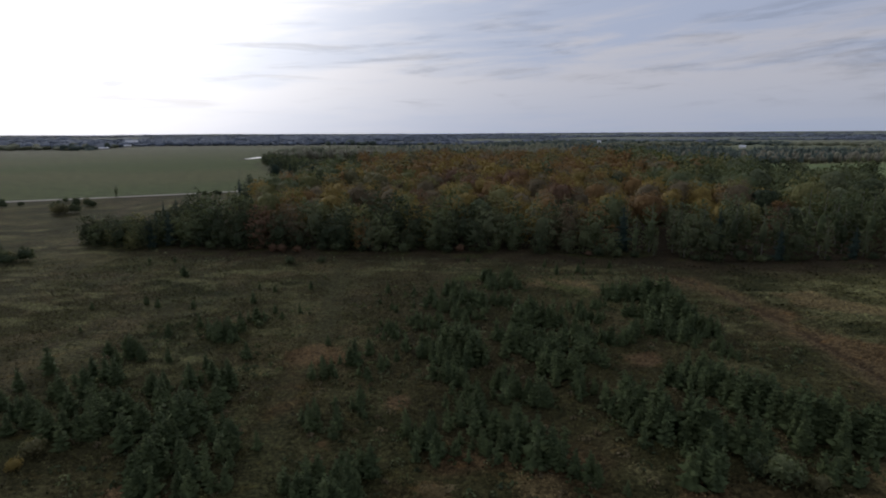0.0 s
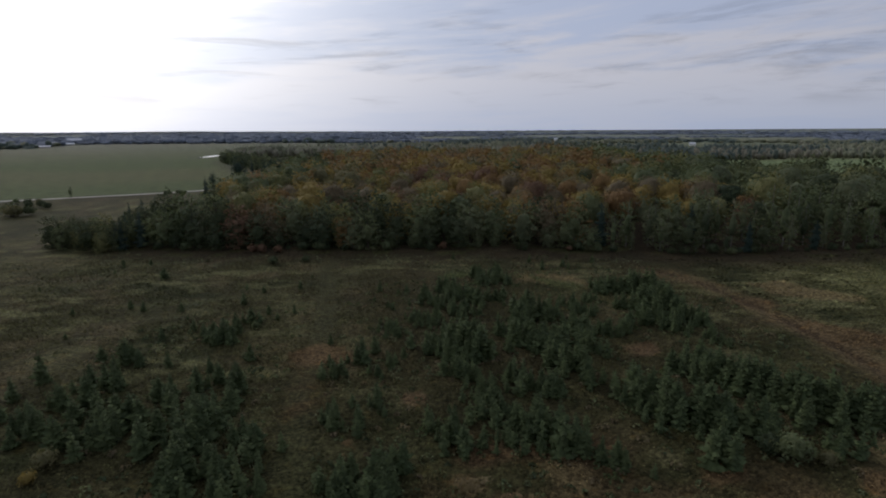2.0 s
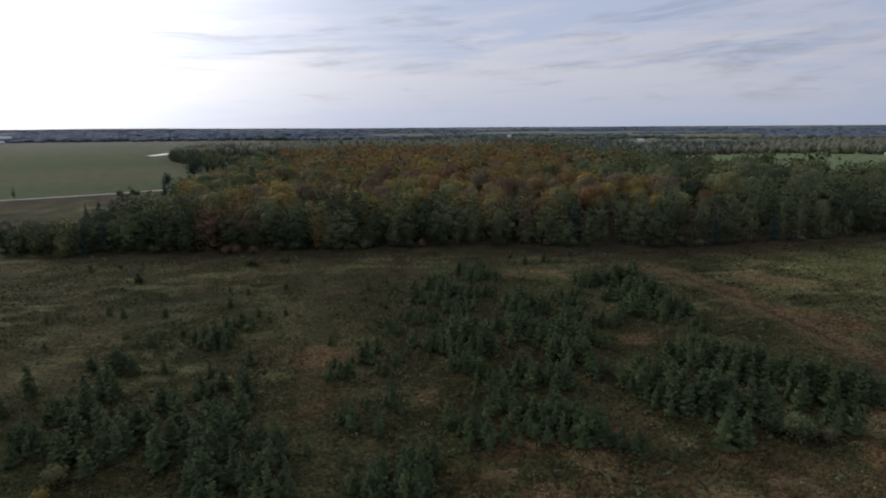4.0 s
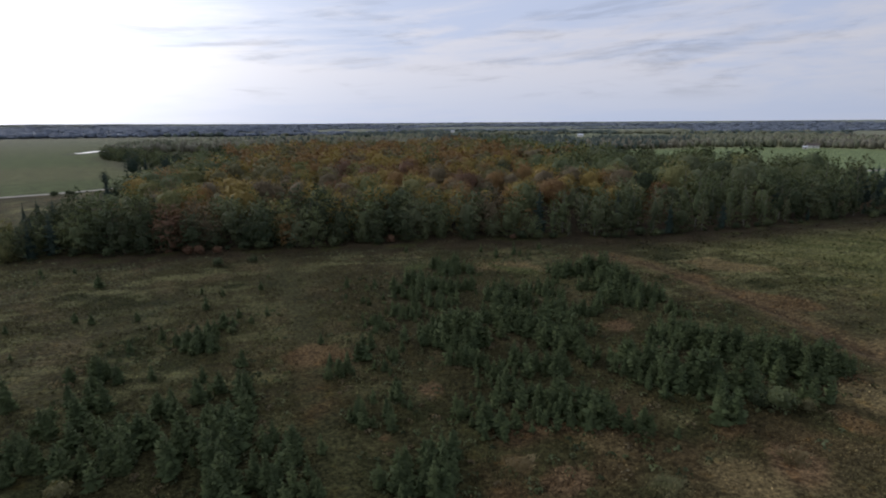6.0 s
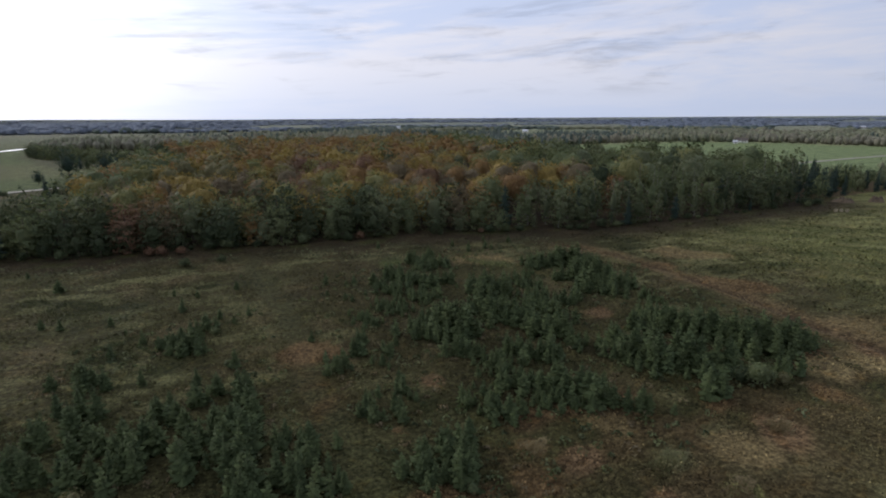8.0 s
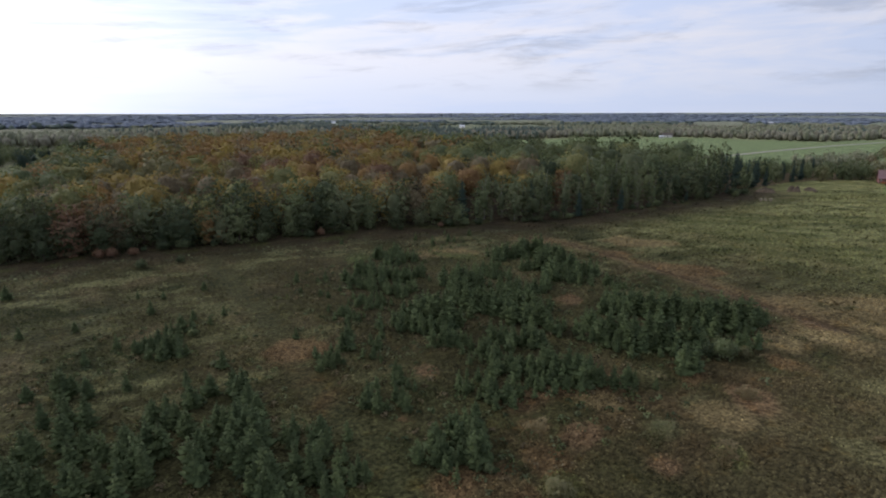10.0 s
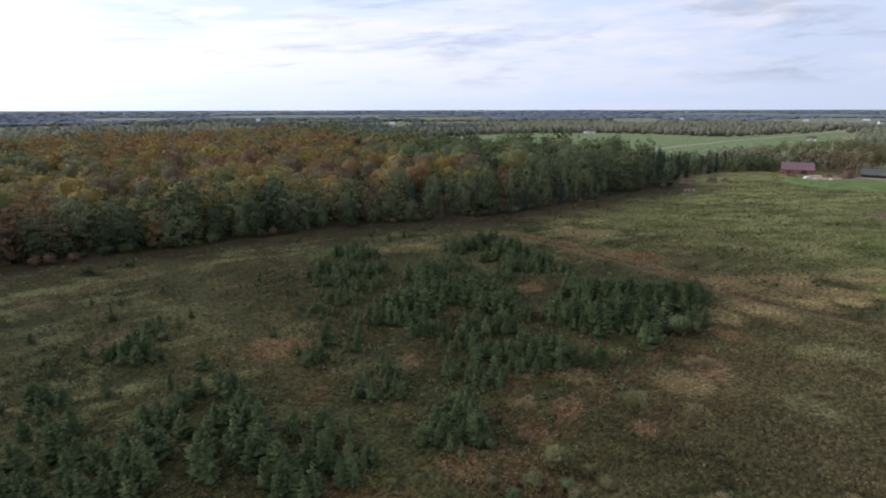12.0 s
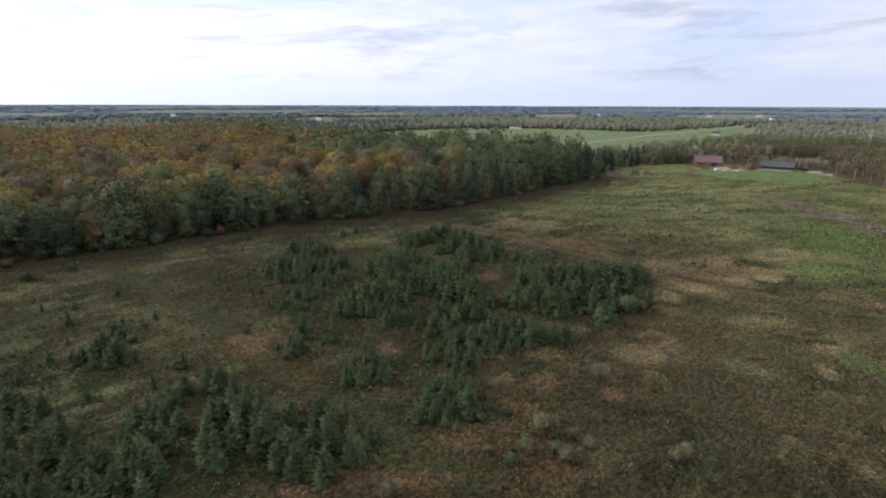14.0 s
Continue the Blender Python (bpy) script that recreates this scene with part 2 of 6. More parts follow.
LEFT_ROAD = [(-900, 40), (-420, 240), (-243, 308), (-197, 325), (-153, 343), (-120, 362)]
RIGHT_ROAD = [(300, 296), (380, 300), (458, 312), (595, 327), (803, 334), (1100, 350)]
DITCH = [(60, 142), (67, 123), (69, 102), (69, 82), (67, 66), (67, 53), (70, 41), (72, 31), (75, 19), (82, -5)]
TRACK = [(-29, 160), (-28, 140), (-25, 120), (-23, 97), (-24, 80), (-22, 62), (-20, 40)]
MUD = [(197, 72), (184, 58), (176, 48), (166, 38), (157, 30), (140, 14)]
LAWN = [(285, 142), (262, 130), (250, 112), (262, 88), (284, 74), (304, 84), (312, 100), (306, 122)]
RUSTY, STRAW, MOSS = (0.220, 0.140, 0.080), (0.270, 0.200, 0.115), (0.135, 0.135, 0.058)
HAY = (0.390, 0.295, 0.170)
PINK, SEDGE, LIME = (0.240, 0.152, 0.098), (0.185, 0.165, 0.092), (0.120, 0.140, 0.058)
# stands of one plant: place, half length along (0.73, -0.69), half length across, what grows there
PATCHES = [(62, 52.3, 6.5, 8.3, STRAW), (79.4, 50.2, 15.1, 5.6, STRAW), (29.2, 44.2, 2.9, 3, PINK), (27.7, 53.1, 3.1, 3.4, RUSTY), (12.3, 44.7, 2.2, 2.7, SEDGE), (14.6, 37, 1.9, 2.6, MOSS),
            (22.1, 46.2, 2.6, 2.5, SEDGE), (51.2, 23, 2.4, 2.8, SEDGE), (45.7, 22.1, 2.5, 2.6, STRAW), (29, 29.6, 2.8, 2.5, SEDGE), (36.9, 21.3, 1.6, 3.5, STRAW), (42.7, 16.9, 3, 4.6, LIME),
            (29.3, 18.2, 1.8, 2, SEDGE), (30.3, 15.6, 1.6, 1.6, STRAW), (11.3, 18.9, 1.8, 1.6, SEDGE), (12, 10.7, 1, 1.5, STRAW), (2.4, 49, 2.7, 3.4, PINK), (-1.7, 52.8, 2.9, 2.5, RUSTY)]
PATCHES += [(9.7, 53.1, 3.2, 2.8, STRAW), (-5, 47.4, 3.1, 3.6, RUSTY), (-25.2, 45.2, 4.6, 1.8, PINK), (-24.5, 50.6, 2.6, 1.6, MOSS), (-15.8, 47.8, 3.1, 3.5, RUSTY), (-34.1, 51.7, 3.6, 1.4, PINK),
            (-22.3, 89.1, 4.7, 3.5, RUSTY), (-6.6, 72.5, 2.3, 2.5, PINK), (-15.5, 62, 1.4, 1, RUSTY), (34.2, 87.3, 3.3, 3.9, PINK), (27.6, 61.6, 2.2, 2.1, MOSS), (23, 54.9, 3, 2.6, SEDGE),
            (54.3, 59.8, 3.2, 4.1, RUSTY), (43.7, 48.7, 3.6, 3.2, RUSTY), (21.9, 43.5, 2.8, 3.3, STRAW), (6.5, 39.2, 2, 2, PINK), (-6, 41.5, 2.5, 2.2, MOSS), (50.3, 34.8, 6.3, 3.1, SEDGE)]
PATCHES += [(68.3, 46.3, 5.1, 2.6, LIME), (96.1, 35.4, 6.9, 5.5, LIME), (107.7, 47.3, 10.0, 3.6, SEDGE), (69.8, 109, 6.9, 5.1, RUSTY), (73.5, 91.2, 8.1, 5, RUSTY), (30.7, 130.6, 8, 4.8, STRAW),
            (31.5, 127.7, 5.6, 3.1, LIME), (6.4, 140.7, 3, 4.4, LIME), (85, 117.8, 14.2, 5.3, STRAW), (84.8, 57, 9.5, 3.6, STRAW), (65.3, 55, 3.4, 4.2, PINK), (86.4, 34.3, 5.5, 3.2, LIME), (73, 63, 4.5, 3.4, STRAW),
            (52, 53.5, 3.6, 3.6, HAY), (60, 51, 4.6, 4.2, HAY), (72.5, 48, 6.0, 2.8, HAY), (80, 41.5, 4.0, 2.0, HAY)]
FAR_FIELDS = [
    [(300, 930), (560, 985), (900, 900), (1000, 980), (700, 1110), (480, 1080), (330, 1010)],
    [(-560, 1700), (-200, 1640), (0, 1660), (60, 1800), (-200, 1900), (-520, 1880)],
    [(1180, 860), (1330, 860), (1480, 1010), (1300, 1090)],
    [(1250, 480), (1480, 480), (1900, 470), (2050, 640), (1700, 760), (1350, 700)],
    [(1400, 200), (1600, 280), (1800, 300), (1700, 400), (1480, 350)],
]
FAR_FIELDS += [
    [(430, 880), (640, 850), (819, 1129), (579, 1191)],
    [(930, 760), (1020, 700), (1553, 1086), (1373, 1112)],
    [(1230, 530), (1240, 420), (2007, 672), (1854, 778)],
    [(45, 1010), (75, 1000), (110, 1409), (60, 1400)],
    [(150, 2000), (330, 1900), (420, 2150), (220, 2250)],
    [(-830, 1880), (-640, 1850), (-560, 2050), (-800, 2100)],
    [(-60, 860), (60, 840), (150, 900), (30, 950)],
    [(60, 1650), (240, 1620), (300, 2150), (40, 2200)],
    [(700, 1350), (1050, 1250), (1250, 1600), (850, 1750)],
]


def field_mask(x, y):
    """Open land beyond the near wood: 1 in fields, 0 in woods."""
    f = inside(x, y, LEFT_FIELD) | inside(x, y, RIGHT_FIELD)
    for poly in FAR_FIELDS:
        f |= inside(x, y, poly)
    r = np.hypot(x, y)
    return f | ((r > 1150) & ((x > 350) | (r > 2600)) & (fractal(x * 0.6, y, 520, 5) > 0.57 - 0.08 * np.clip((x / np.maximum(y, 1) - 0.7) / 0.5, 0, 1)))


def ground_height(x, y):
    """Gentle unevenness near by, low swells far off."""
    r = np.hypot(x, y)
    near = (fractal(x, y, 14, 1) - 0.5) * 0.35 + (fractal(x, y, 3.2, 2) - 0.5) * 0.16
    near = near - 0.5 * np.exp(-(from_line(x, y, DITCH) / 1.3) ** 2)
    far = np.clip((r - 1800) / 2500, 0, 1) ** 1.5 * (fractal(x, y, 1100, 9) - 0.25) * np.clip(-x / 60, 0, 20)
    return np.where(r < 420, near, 0) + far


def blend(col, k, other):
    k = np.clip(k, 0, 1)[..., None]
    return col * (1 - k) + np.array(other) * k


def ground_colour(x, y):
    """What grows or lies where, with the wood's shade, far haze and some tone by place put into the colour."""
    a, b, c = fractal(x, y, 26, 11), fractal(x, y, 9, 12), fractal(x * 0.6 + y * 0.5, y - x * 0.4, 5, 13)
    col = np.zeros(x.shape + (3,)) + np.array((0.088, 0.080, 0.040))
    col = blend(col, (a - 0.45) * 4, (0.100, 0.094, 0.044))
    col = blend(col, (b - 0.58) * 6, (0.145, 0.118, 0.068))
    col = blend(col, (0.42 - b) * 6, (0.062, 0.066, 0.030))
    # plantation floor: brown bracken and bramble, rusty dry patches
    plant = np.exp(-(np.maximum(from_line(x, y, [(0, 120), (20, 85), (20, 62)]) - 18, 0) / 8) ** 2)
    col = blend(col, plant * (0.35 + 0.5 * np.clip((c - 0.45) * 8, 0, 1)), (0.080, 0.068, 0.036))
    col = blend(col, (fractal(x, y, 12, 21) - 0.60) * 9 * np.exp(-(np.maximum(from_line(x, y, [(-25, 46), (4, 48), (40, 46), (55, 46)]) - 7, 0) / 6) ** 2) , (0.155, 0.100, 0.058))
    rust = np.exp(-(from_line(x, y, [(-10, 45), (3, 50), (28, 46), (52, 47)]) / 6.5) ** 2)
    col = blend(col, rust * np.clip((c - 0.28) * 3, 0, 1) * 0.75, (0.150, 0.104, 0.060))
    # weeds towards the first turn, greener upper meadow, mown grass by the sheds
    weed = ((x > 5) & (y < 44) & (from_line(x, y, DITCH) > 6) & (x < 66)).astype(float)
    col = blend(col, weed * 0.6, (0.122, 0.098, 0.056))
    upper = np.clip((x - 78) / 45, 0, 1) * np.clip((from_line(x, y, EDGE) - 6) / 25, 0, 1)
    col = blend(col, upper * 0.75, (0.088, 0.092, 0.040))
    col = blend(col, upper * (fractal(x, y, 11, 31) - 0.52) * 6 * 0.4, (0.130, 0.118, 0.056))
    col = blend(col, upper * (0.46 - fractal(x, y, 8, 32)) * 6 * 0.45, (0.068, 0.070, 0.032))
    swath = fractal((x * 0.726 - y * 0.687) * 0.28, x * 0.687 + y * 0.726, 4.2, 35)
    col = blend(col, upper * (swath - 0.53) * 6 * 0.45, (0.132, 0.126, 0.066))
    col = blend(col, upper * (0.46 - swath) * 7 * 0.6, (0.048, 0.052, 0.022))
    laid = np.clip((fractal(x / 2.6 + y * 0.15, y, 2.6, 33) - 0.53) * 9, 0, 1) * np.clip(fractal(x, y, 30, 34) * 2.5 - 0.6, 0, 1)
    laid = laid * np.clip(1.15 - plant * 1.2, 0, 1) * (1 - weed * 0.8) * (1 - 0.6 * upper) * np.clip((y - 50) / 40, 0.2, 1)
    col = blend(col, laid * 0.9, (0.230, 0.220, 0.120))
    tan = np.exp(-(from_line(x, y, [(74, 66), (92, 54), (106, 40), (118, 24)]) / 3.8) ** 2)
    col = blend(col, tan * np.clip((b - 0.25) * 3, 0, 1) * 0.9, (0.250, 0.190, 0.110))
    green = np.exp(-(from_line(x, y, [(144, 48), (136, 38), (118, 28)]) / 13) ** 2)
    col = blend(col, green * 0.65 * np.clip(b * 3 - 0.6, 0, 1), (0.074, 0.112, 0.036))
    lawn = np.where(inside(x, y, LAWN), 1.0, 0.0) * np.clip(fractal(x, y, 22, 41) * 3 - 0.5, 0, 1)
    col = blend(col, lawn, (0.084, 0.116, 0.050))
    mud = np.exp(-(from_line(x, y, MUD) / 5.5) ** 2)
    col = blend(col, mud * np.clip((c - 0.15) * 4, 0, 1), (0.100, 0.070, 0.058))
    yard = np.exp(-(from_line(x, y, [(300, 132), (312, 118)]) / 9) ** 2)
    col = blend(col, yard * 0.8, (0.17, 0.125, 0.10))
    track = np.exp(-(from_line(x, y, TRACK) / 3.2) ** 4)
    col = blend(col, track * 0.9, (0.088, 0.086, 0.042))
    col = blend(col, np.exp(-(from_line(x, y, [(-24, 92), (-22, 70)]) / 3.5) ** 2) * np.clip((c - 0.35) * 4, 0, 1) * 0.8, (0.120, 0.072, 0.038))
    for px_, py_, ra, rb, tone_ in PATCHES:
        k = 1.15 - np.hypot(((x - px_) * 0.726 - (y - py_) * 0.687) / ra, ((x - px_) * 0.687 + (y - py_) * 0.726) / rb) + (b - 0.5) * 1.1 + (c - 0.5) * 1.1
        col = blend(col, np.clip(k * 3.0, 0, 1) * 0.85, tone_)
    # the ditch: dry pinkish grass on its banks, brown bottom painted darker for a deeper cut's shade
    away = from_line(x, y, DITCH)
    col = blend(col, np.exp(-(away / 3.6) ** 2) * np.clip((b - 0.2) * 3, 0, 1) * 0.9, (0.270, 0.185, 0.115))
    col = blend(col, np.exp(-(away / 1.3) ** 2) * np.clip((c - 0.25) * 4, 0, 1) * 0.85, (0.085, 0.056, 0.038))
    # leaf litter under and before the trees, its colour darkened for the wood's shade
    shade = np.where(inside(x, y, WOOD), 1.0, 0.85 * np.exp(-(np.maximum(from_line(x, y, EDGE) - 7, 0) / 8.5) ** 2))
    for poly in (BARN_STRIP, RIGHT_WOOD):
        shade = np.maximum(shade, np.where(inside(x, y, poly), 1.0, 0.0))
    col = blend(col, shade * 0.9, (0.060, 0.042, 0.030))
    col = blend(col, (fractal(x, y, 5, 51) - 0.56) * 8 * np.exp(-(from_line(x, y, EDGE) / 9.0) ** 2), (0.085, 0.085, 0.036))
    # open land farther away, haze painted in: paler, then bluer with distance
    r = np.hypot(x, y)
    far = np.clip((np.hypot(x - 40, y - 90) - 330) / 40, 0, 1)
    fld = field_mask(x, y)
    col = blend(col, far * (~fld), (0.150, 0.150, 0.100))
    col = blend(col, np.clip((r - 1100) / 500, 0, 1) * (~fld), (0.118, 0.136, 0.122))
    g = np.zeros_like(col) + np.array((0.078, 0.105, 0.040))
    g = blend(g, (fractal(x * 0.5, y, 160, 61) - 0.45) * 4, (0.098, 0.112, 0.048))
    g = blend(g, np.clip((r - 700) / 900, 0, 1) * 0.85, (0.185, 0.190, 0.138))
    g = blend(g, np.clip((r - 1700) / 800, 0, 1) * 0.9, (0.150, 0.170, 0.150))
    g = np.where(inside(x, y, LEFT_FIELD)[..., None], g * np.array((0.88, 0.84, 0.90)), g)
    g = np.where(inside(x, y, RIGHT_FIELD)[..., None], np.array((0.138, 0.178, 0.082)), g)
    col = col * (1 + 0.12 * np.clip((-105 - x) / 20, 0, 1) * np.clip((420 - r) / 80, 0, 1))[..., None]
    wild = np.clip((-88 - x) / 20, 0, 1) * np.clip((430 - r) / 80, 0, 1)
    col = blend(col, wild * np.clip((fractal(x * 0.8, y, 15, 77) - 0.5) * 7, 0, 1) * 0.75, (0.060, 0.062, 0.030))
    col = blend(col, wild * np.clip((fractal(x * 0.4, y, 12, 78) - 0.56) * 9, 0, 1) * 0.6, (0.158, 0.138, 0.074))
    lane = np.minimum(from_line(x, y, [(-128, 184), (-141, 224), (-160, 273), (-180, 316)]), from_line(x, y, [(-180, 318), (-145, 328), (-112, 340)]))
    col = blend(col, np.exp(-(lane / 1.8) ** 2) * 0.8, (0.150, 0.115, 0.080))
    # near right and, below, the upper meadow raised in tone by place
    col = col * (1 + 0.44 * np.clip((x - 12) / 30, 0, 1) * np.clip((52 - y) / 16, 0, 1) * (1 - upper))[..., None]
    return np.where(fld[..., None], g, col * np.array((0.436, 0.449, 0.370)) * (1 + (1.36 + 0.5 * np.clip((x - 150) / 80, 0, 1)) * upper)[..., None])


def steps(lo, hi, fine, coarse_to, grow=1.07):
    """Even steps between lo and hi, ever wider ones out to coarse_to on both sides."""
    mid = list(np.arange(lo, hi, fine))
    out, d, v = [], fine, hi
    while v < coarse_to:
        out.append(v)
        d *= grow
        v += d
    out.append(coarse_to)
    back, d, v = [], fine, lo
    while v > -coarse_to:
        d *= grow
        v -= d
        back.append(max(v, -coarse_to))
    return np.array(back[::-1] + mid + out)


GX, GY = np.meshgrid(steps(-135, 300, 1.5, 6000), steps(-5, 200, 1.5, 6000))
ny, nx = GX.shape
gz = ground_height(GX, GY)
idx = np.arange(nx * ny).reshape(ny, nx)
gf = np.stack([idx[:-1, :-1], idx[:-1, 1:], idx[1:, 1:], idx[1:, :-1]], -1).reshape(-1, 4)
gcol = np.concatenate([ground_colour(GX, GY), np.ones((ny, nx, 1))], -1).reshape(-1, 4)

SOIL = bpy.data.materials.new("grassland")
SOIL.use_nodes = True
n = Nodes(SOIL.node_tree)
p = SOIL.node_tree.nodes["Principled BSDF"]
at = n.add("ShaderNodeTexCoord").outputs["Object"]
base = n.add("ShaderNodeAttribute", attribute_name="cover").outputs["Color"]
f1, f2, f3 = n.noise(at, 0.9, 5, 0.65), n.noise(at, 0.12, 4), n.noise(at, 5.0, 3, 0.7)
k = n.maths("ADD", n.maths("MULTIPLY", f1, 0.9), n.maths("ADD", n.maths("MULTIPLY", f2, 0.5), n.maths("MULTIPLY", f3, 0.6)))
tone = n.vec("SCALE", base)
n.put(tone.node.inputs["Scale"], n.span(k, 0.72, 1.28, 0.45, 1.55))
speck = n.vec("SCALE", tone)
n.put(speck.node.inputs["Scale"], n.span(n.noise(at, 1.7, 4, 0.65), 0.36, 0.66, 0.55, 1.55))
tone = speck
n.put(p.inputs["Base Color"], n.mix(n.span(n.noise(at, 0.35, 4), 0.52, 0.72), tone, n.vec("MULTIPLY", tone, (1.22, 1.06, 0.85))))
p.inputs["Roughness"].default_value, p.inputs["Specular IOR Level"].default_value = 0.95, 0.08
b = n.add("ShaderNodeBump")
b.inputs["Strength"].default_value, b.inputs["Distance"].default_value = 0.6, 0.4
hump = n.noise(n.vec("MULTIPLY", at, (0.32, 0.8, 1)), 0.8, 3)
n.put(b.inputs["Height"], n.maths("ADD", k, n.maths("MULTIPLY", hump, 1.6)))
n.put(p.inputs["Normal"], b.outputs[0])
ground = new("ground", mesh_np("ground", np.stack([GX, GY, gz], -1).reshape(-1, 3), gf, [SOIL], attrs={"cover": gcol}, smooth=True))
tagged(ground, "rough autumn meadow running out into green fields", "ground", kind="structure")


def part(name, bm, mat, parent=None, label=""):
    """One bmesh as one object, under a thing or under a part."""
    me = bpy.data.meshes.new(name)
    bm.to_mesh(me)
    bm.free()
    me.materials.append(mat)
    ob = new(name, me)
    if parent:
        ob.parent = parent
    return tagged(ob, label)


def thing(name, m, label, category, group=""):
    ob = new(name)
    ob.empty_display_size = 0.5
    ob.matrix_world = m
    return tagged(ob, label, category, group)


def bx(x0, x1, y0, y1, z0, z1, bevel=0.0, bm=None):
    """A block between bounds, in a new bmesh or added to one."""
    bm = bm or bmesh.new()
    g = bmesh.ops.create_cube(bm, size=1)["verts"]
    for v in g:
        v.co = Vector(((x0 + x1) / 2 + v.co.x * (x1 - x0), (y0 + y1) / 2 + v.co.y * (y1 - y0), (z0 + z1) / 2 + v.co.z * (z1 - z0)))
    if bevel:
        edges = list({e for v in g for e in v.link_edges})
        bmesh.ops.bevel(bm, geom=edges, offset=bevel, segments=1, affect="EDGES")
    return bm


# ---- roads and water ----


def ribbon(name, line, width, z, mat, label):
    """A strip of road along a broken line, with soft uneven edges."""
    pts = []
    for (ax, ay), (bx_, by) in zip(line, line[1:]):
        m = max(1, int(math.hypot(bx_ - ax, by - ay) / 6))
        pts += [(ax + (bx_ - ax) * i / m, ay + (by - ay) * i / m) for i in range(m)]
    pts = np.array(pts + [line[-1]])
    for _ in range(6):
        pts[1:-1] = (pts[:-2] + 2 * pts[1:-1] + pts[2:]) / 4
    d = np.gradient(pts, axis=0)
    d /= np.linalg.norm(d, axis=1)[:, None]
    s = np.stack([-d[:, 1], d[:, 0]], -1)
    w = width / 2 * (1 + 0.12 * (vnoise(pts[:, 0], pts[:, 1], 9, 4) - 0.5))
    rows = [np.column_stack([pts + s * w[:, None] * k, np.full(len(pts), z + h)]) for k, h in ((-1.15, -z), (-1, 0), (0, 0.06), (1, 0), (1.15, -z))]
    v = np.stack(rows, 1).reshape(-1, 3)
    i = np.arange(len(pts) - 1)[:, None] * 5 + np.arange(4)[None]
    f = np.stack([i, i + 5, i + 6, i + 1], -1).reshape(-1, 4)
    return tagged(new(name, mesh_np(name, v, f, [mat], smooth=True)), label, "road", kind="structure")


DIRT = material("dirt_road", (0.26, 0.24, 0.20), 0.9, 1.2, 0.25, 0.3)
GRAVEL = material("gravel_road", (0.33, 0.31, 0.27), 0.9, 1.2, 0.2, 0.3)
ribbon("road_left", LEFT_ROAD, 4.0, 0.2, GRAVEL, "pale gravel farm road along the green field")
ribbon("road_right", RIGHT_ROAD, 4.4, 0.3, DIRT, "pale country road between green hay fields")
WATER = bpy.data.materials.new("pond_water")
WATER.use_nodes = True
p = WATER.node_tree.nodes["Principled BSDF"]
p.inputs["Base Color"].default_value, p.inputs["Roughness"].default_value = (0.02, 0.025, 0.02, 1), 0.02
p.inputs["Specular IOR Level"].default_value = 0.6
n = Nodes(WATER.node_tree)
b = n.add("ShaderNodeBump")
b.inputs["Strength"].default_value, b.inputs["Distance"].default_value = 0.008, 0.02
n.put(b.inputs["Height"], n.noise(n.add("ShaderNodeTexCoord").outputs["Object"], 1.5, 2))
n.put(p.inputs["Normal"], b.outputs[0])
a = np.linspace(0, 2 * np.pi, 48, endpoint=False)
rr = 1 + 0.22 * np.sin(2 * a + 0.5) * np.cos(3 * a)
px, py = 41 * rr * np.cos(a), 7.0 * rr * np.sin(a)
ca, sa = math.cos(radians(79)), math.sin(radians(79))
pond = new("pond", mesh_np("pond", np.column_stack([px * ca - py * sa - 266, px * sa + py * ca + 803, np.full(48, 0.14)]), np.arange(48)[None], [WATER]))
tagged(pond, "narrow pond in the green field mirroring bright sky", "pond", kind="structure")


def puddle(x, y, half, across, turn, seed):
    """A shallow pool in a wheel rut, uneven in outline, lying in the mud."""
    q = np.random.default_rng(seed)
    a = np.linspace(0, 2 * np.pi, 30, endpoint=False)
    w = 1 + 0.28 * np.sin(2 * a + q.uniform(0, 6)) * np.cos(3 * a + q.uniform(0, 6)) + 0.12 * np.sin(7 * a + q.uniform(0, 6))
    u, v = half * w * np.cos(a), across * w * np.sin(a)
    c, s = math.cos(radians(turn)), math.sin(radians(turn))
    px, py = x + u * c - v * s, y + u * s + v * c
    level = float(ground_height(px, py).max()) + 0.05
    ob = new("puddle", mesh_np("puddle", np.column_stack([px, py, np.full(30, level)]), np.arange(30)[None], [WATER]))
    tagged(ob, "shallow puddle in a muddy wheel rut mirroring the sky", "puddle", group="puddles in the mud")


for i, (x, y, half, across) in enumerate(((193.5, 68.5, 2.2, 0.35), (185.5, 60.5, 1.8, 0.4), (181, 57.5, 3.2, 0.45), (177.5, 52.5, 2.0, 0.35), (175.5, 47.0, 3.6, 0.5), (169.5, 43.5, 2.4, 0.5), (168, 39.0, 3.6, 0.45), (162, 36.0, 2.8, 0.5), (158.5, 30.0, 3.4, 0.45), (173, 50, 1.6, 0.3))):
    puddle(x, y, half, across, 46 + 7 * math.sin(2.3 * i), 800 + i)
BANK = material("pond_bank", (0.05, 0.048, 0.032), 0.95, 0.5, 0.3)
k2 = 1.12 + 0.5 * np.clip(-np.cos(a), 0, 1)
bank = new("pond_bank", mesh_np("pond_bank", np.column_stack([px * k2 * ca - py * 1.5 * sa - 266, px * k2 * sa + py * 1.5 * ca + 803, np.full(48, 0.08)]), np.arange(48)[None], [BANK]))
tagged(bank, "dark reedy bank round the pond", "bank", kind="structure")

# ---- trees ----


def unit(v):
    return v / np.maximum(np.linalg.norm(v, axis=-1, keepdims=True), 1e-9)


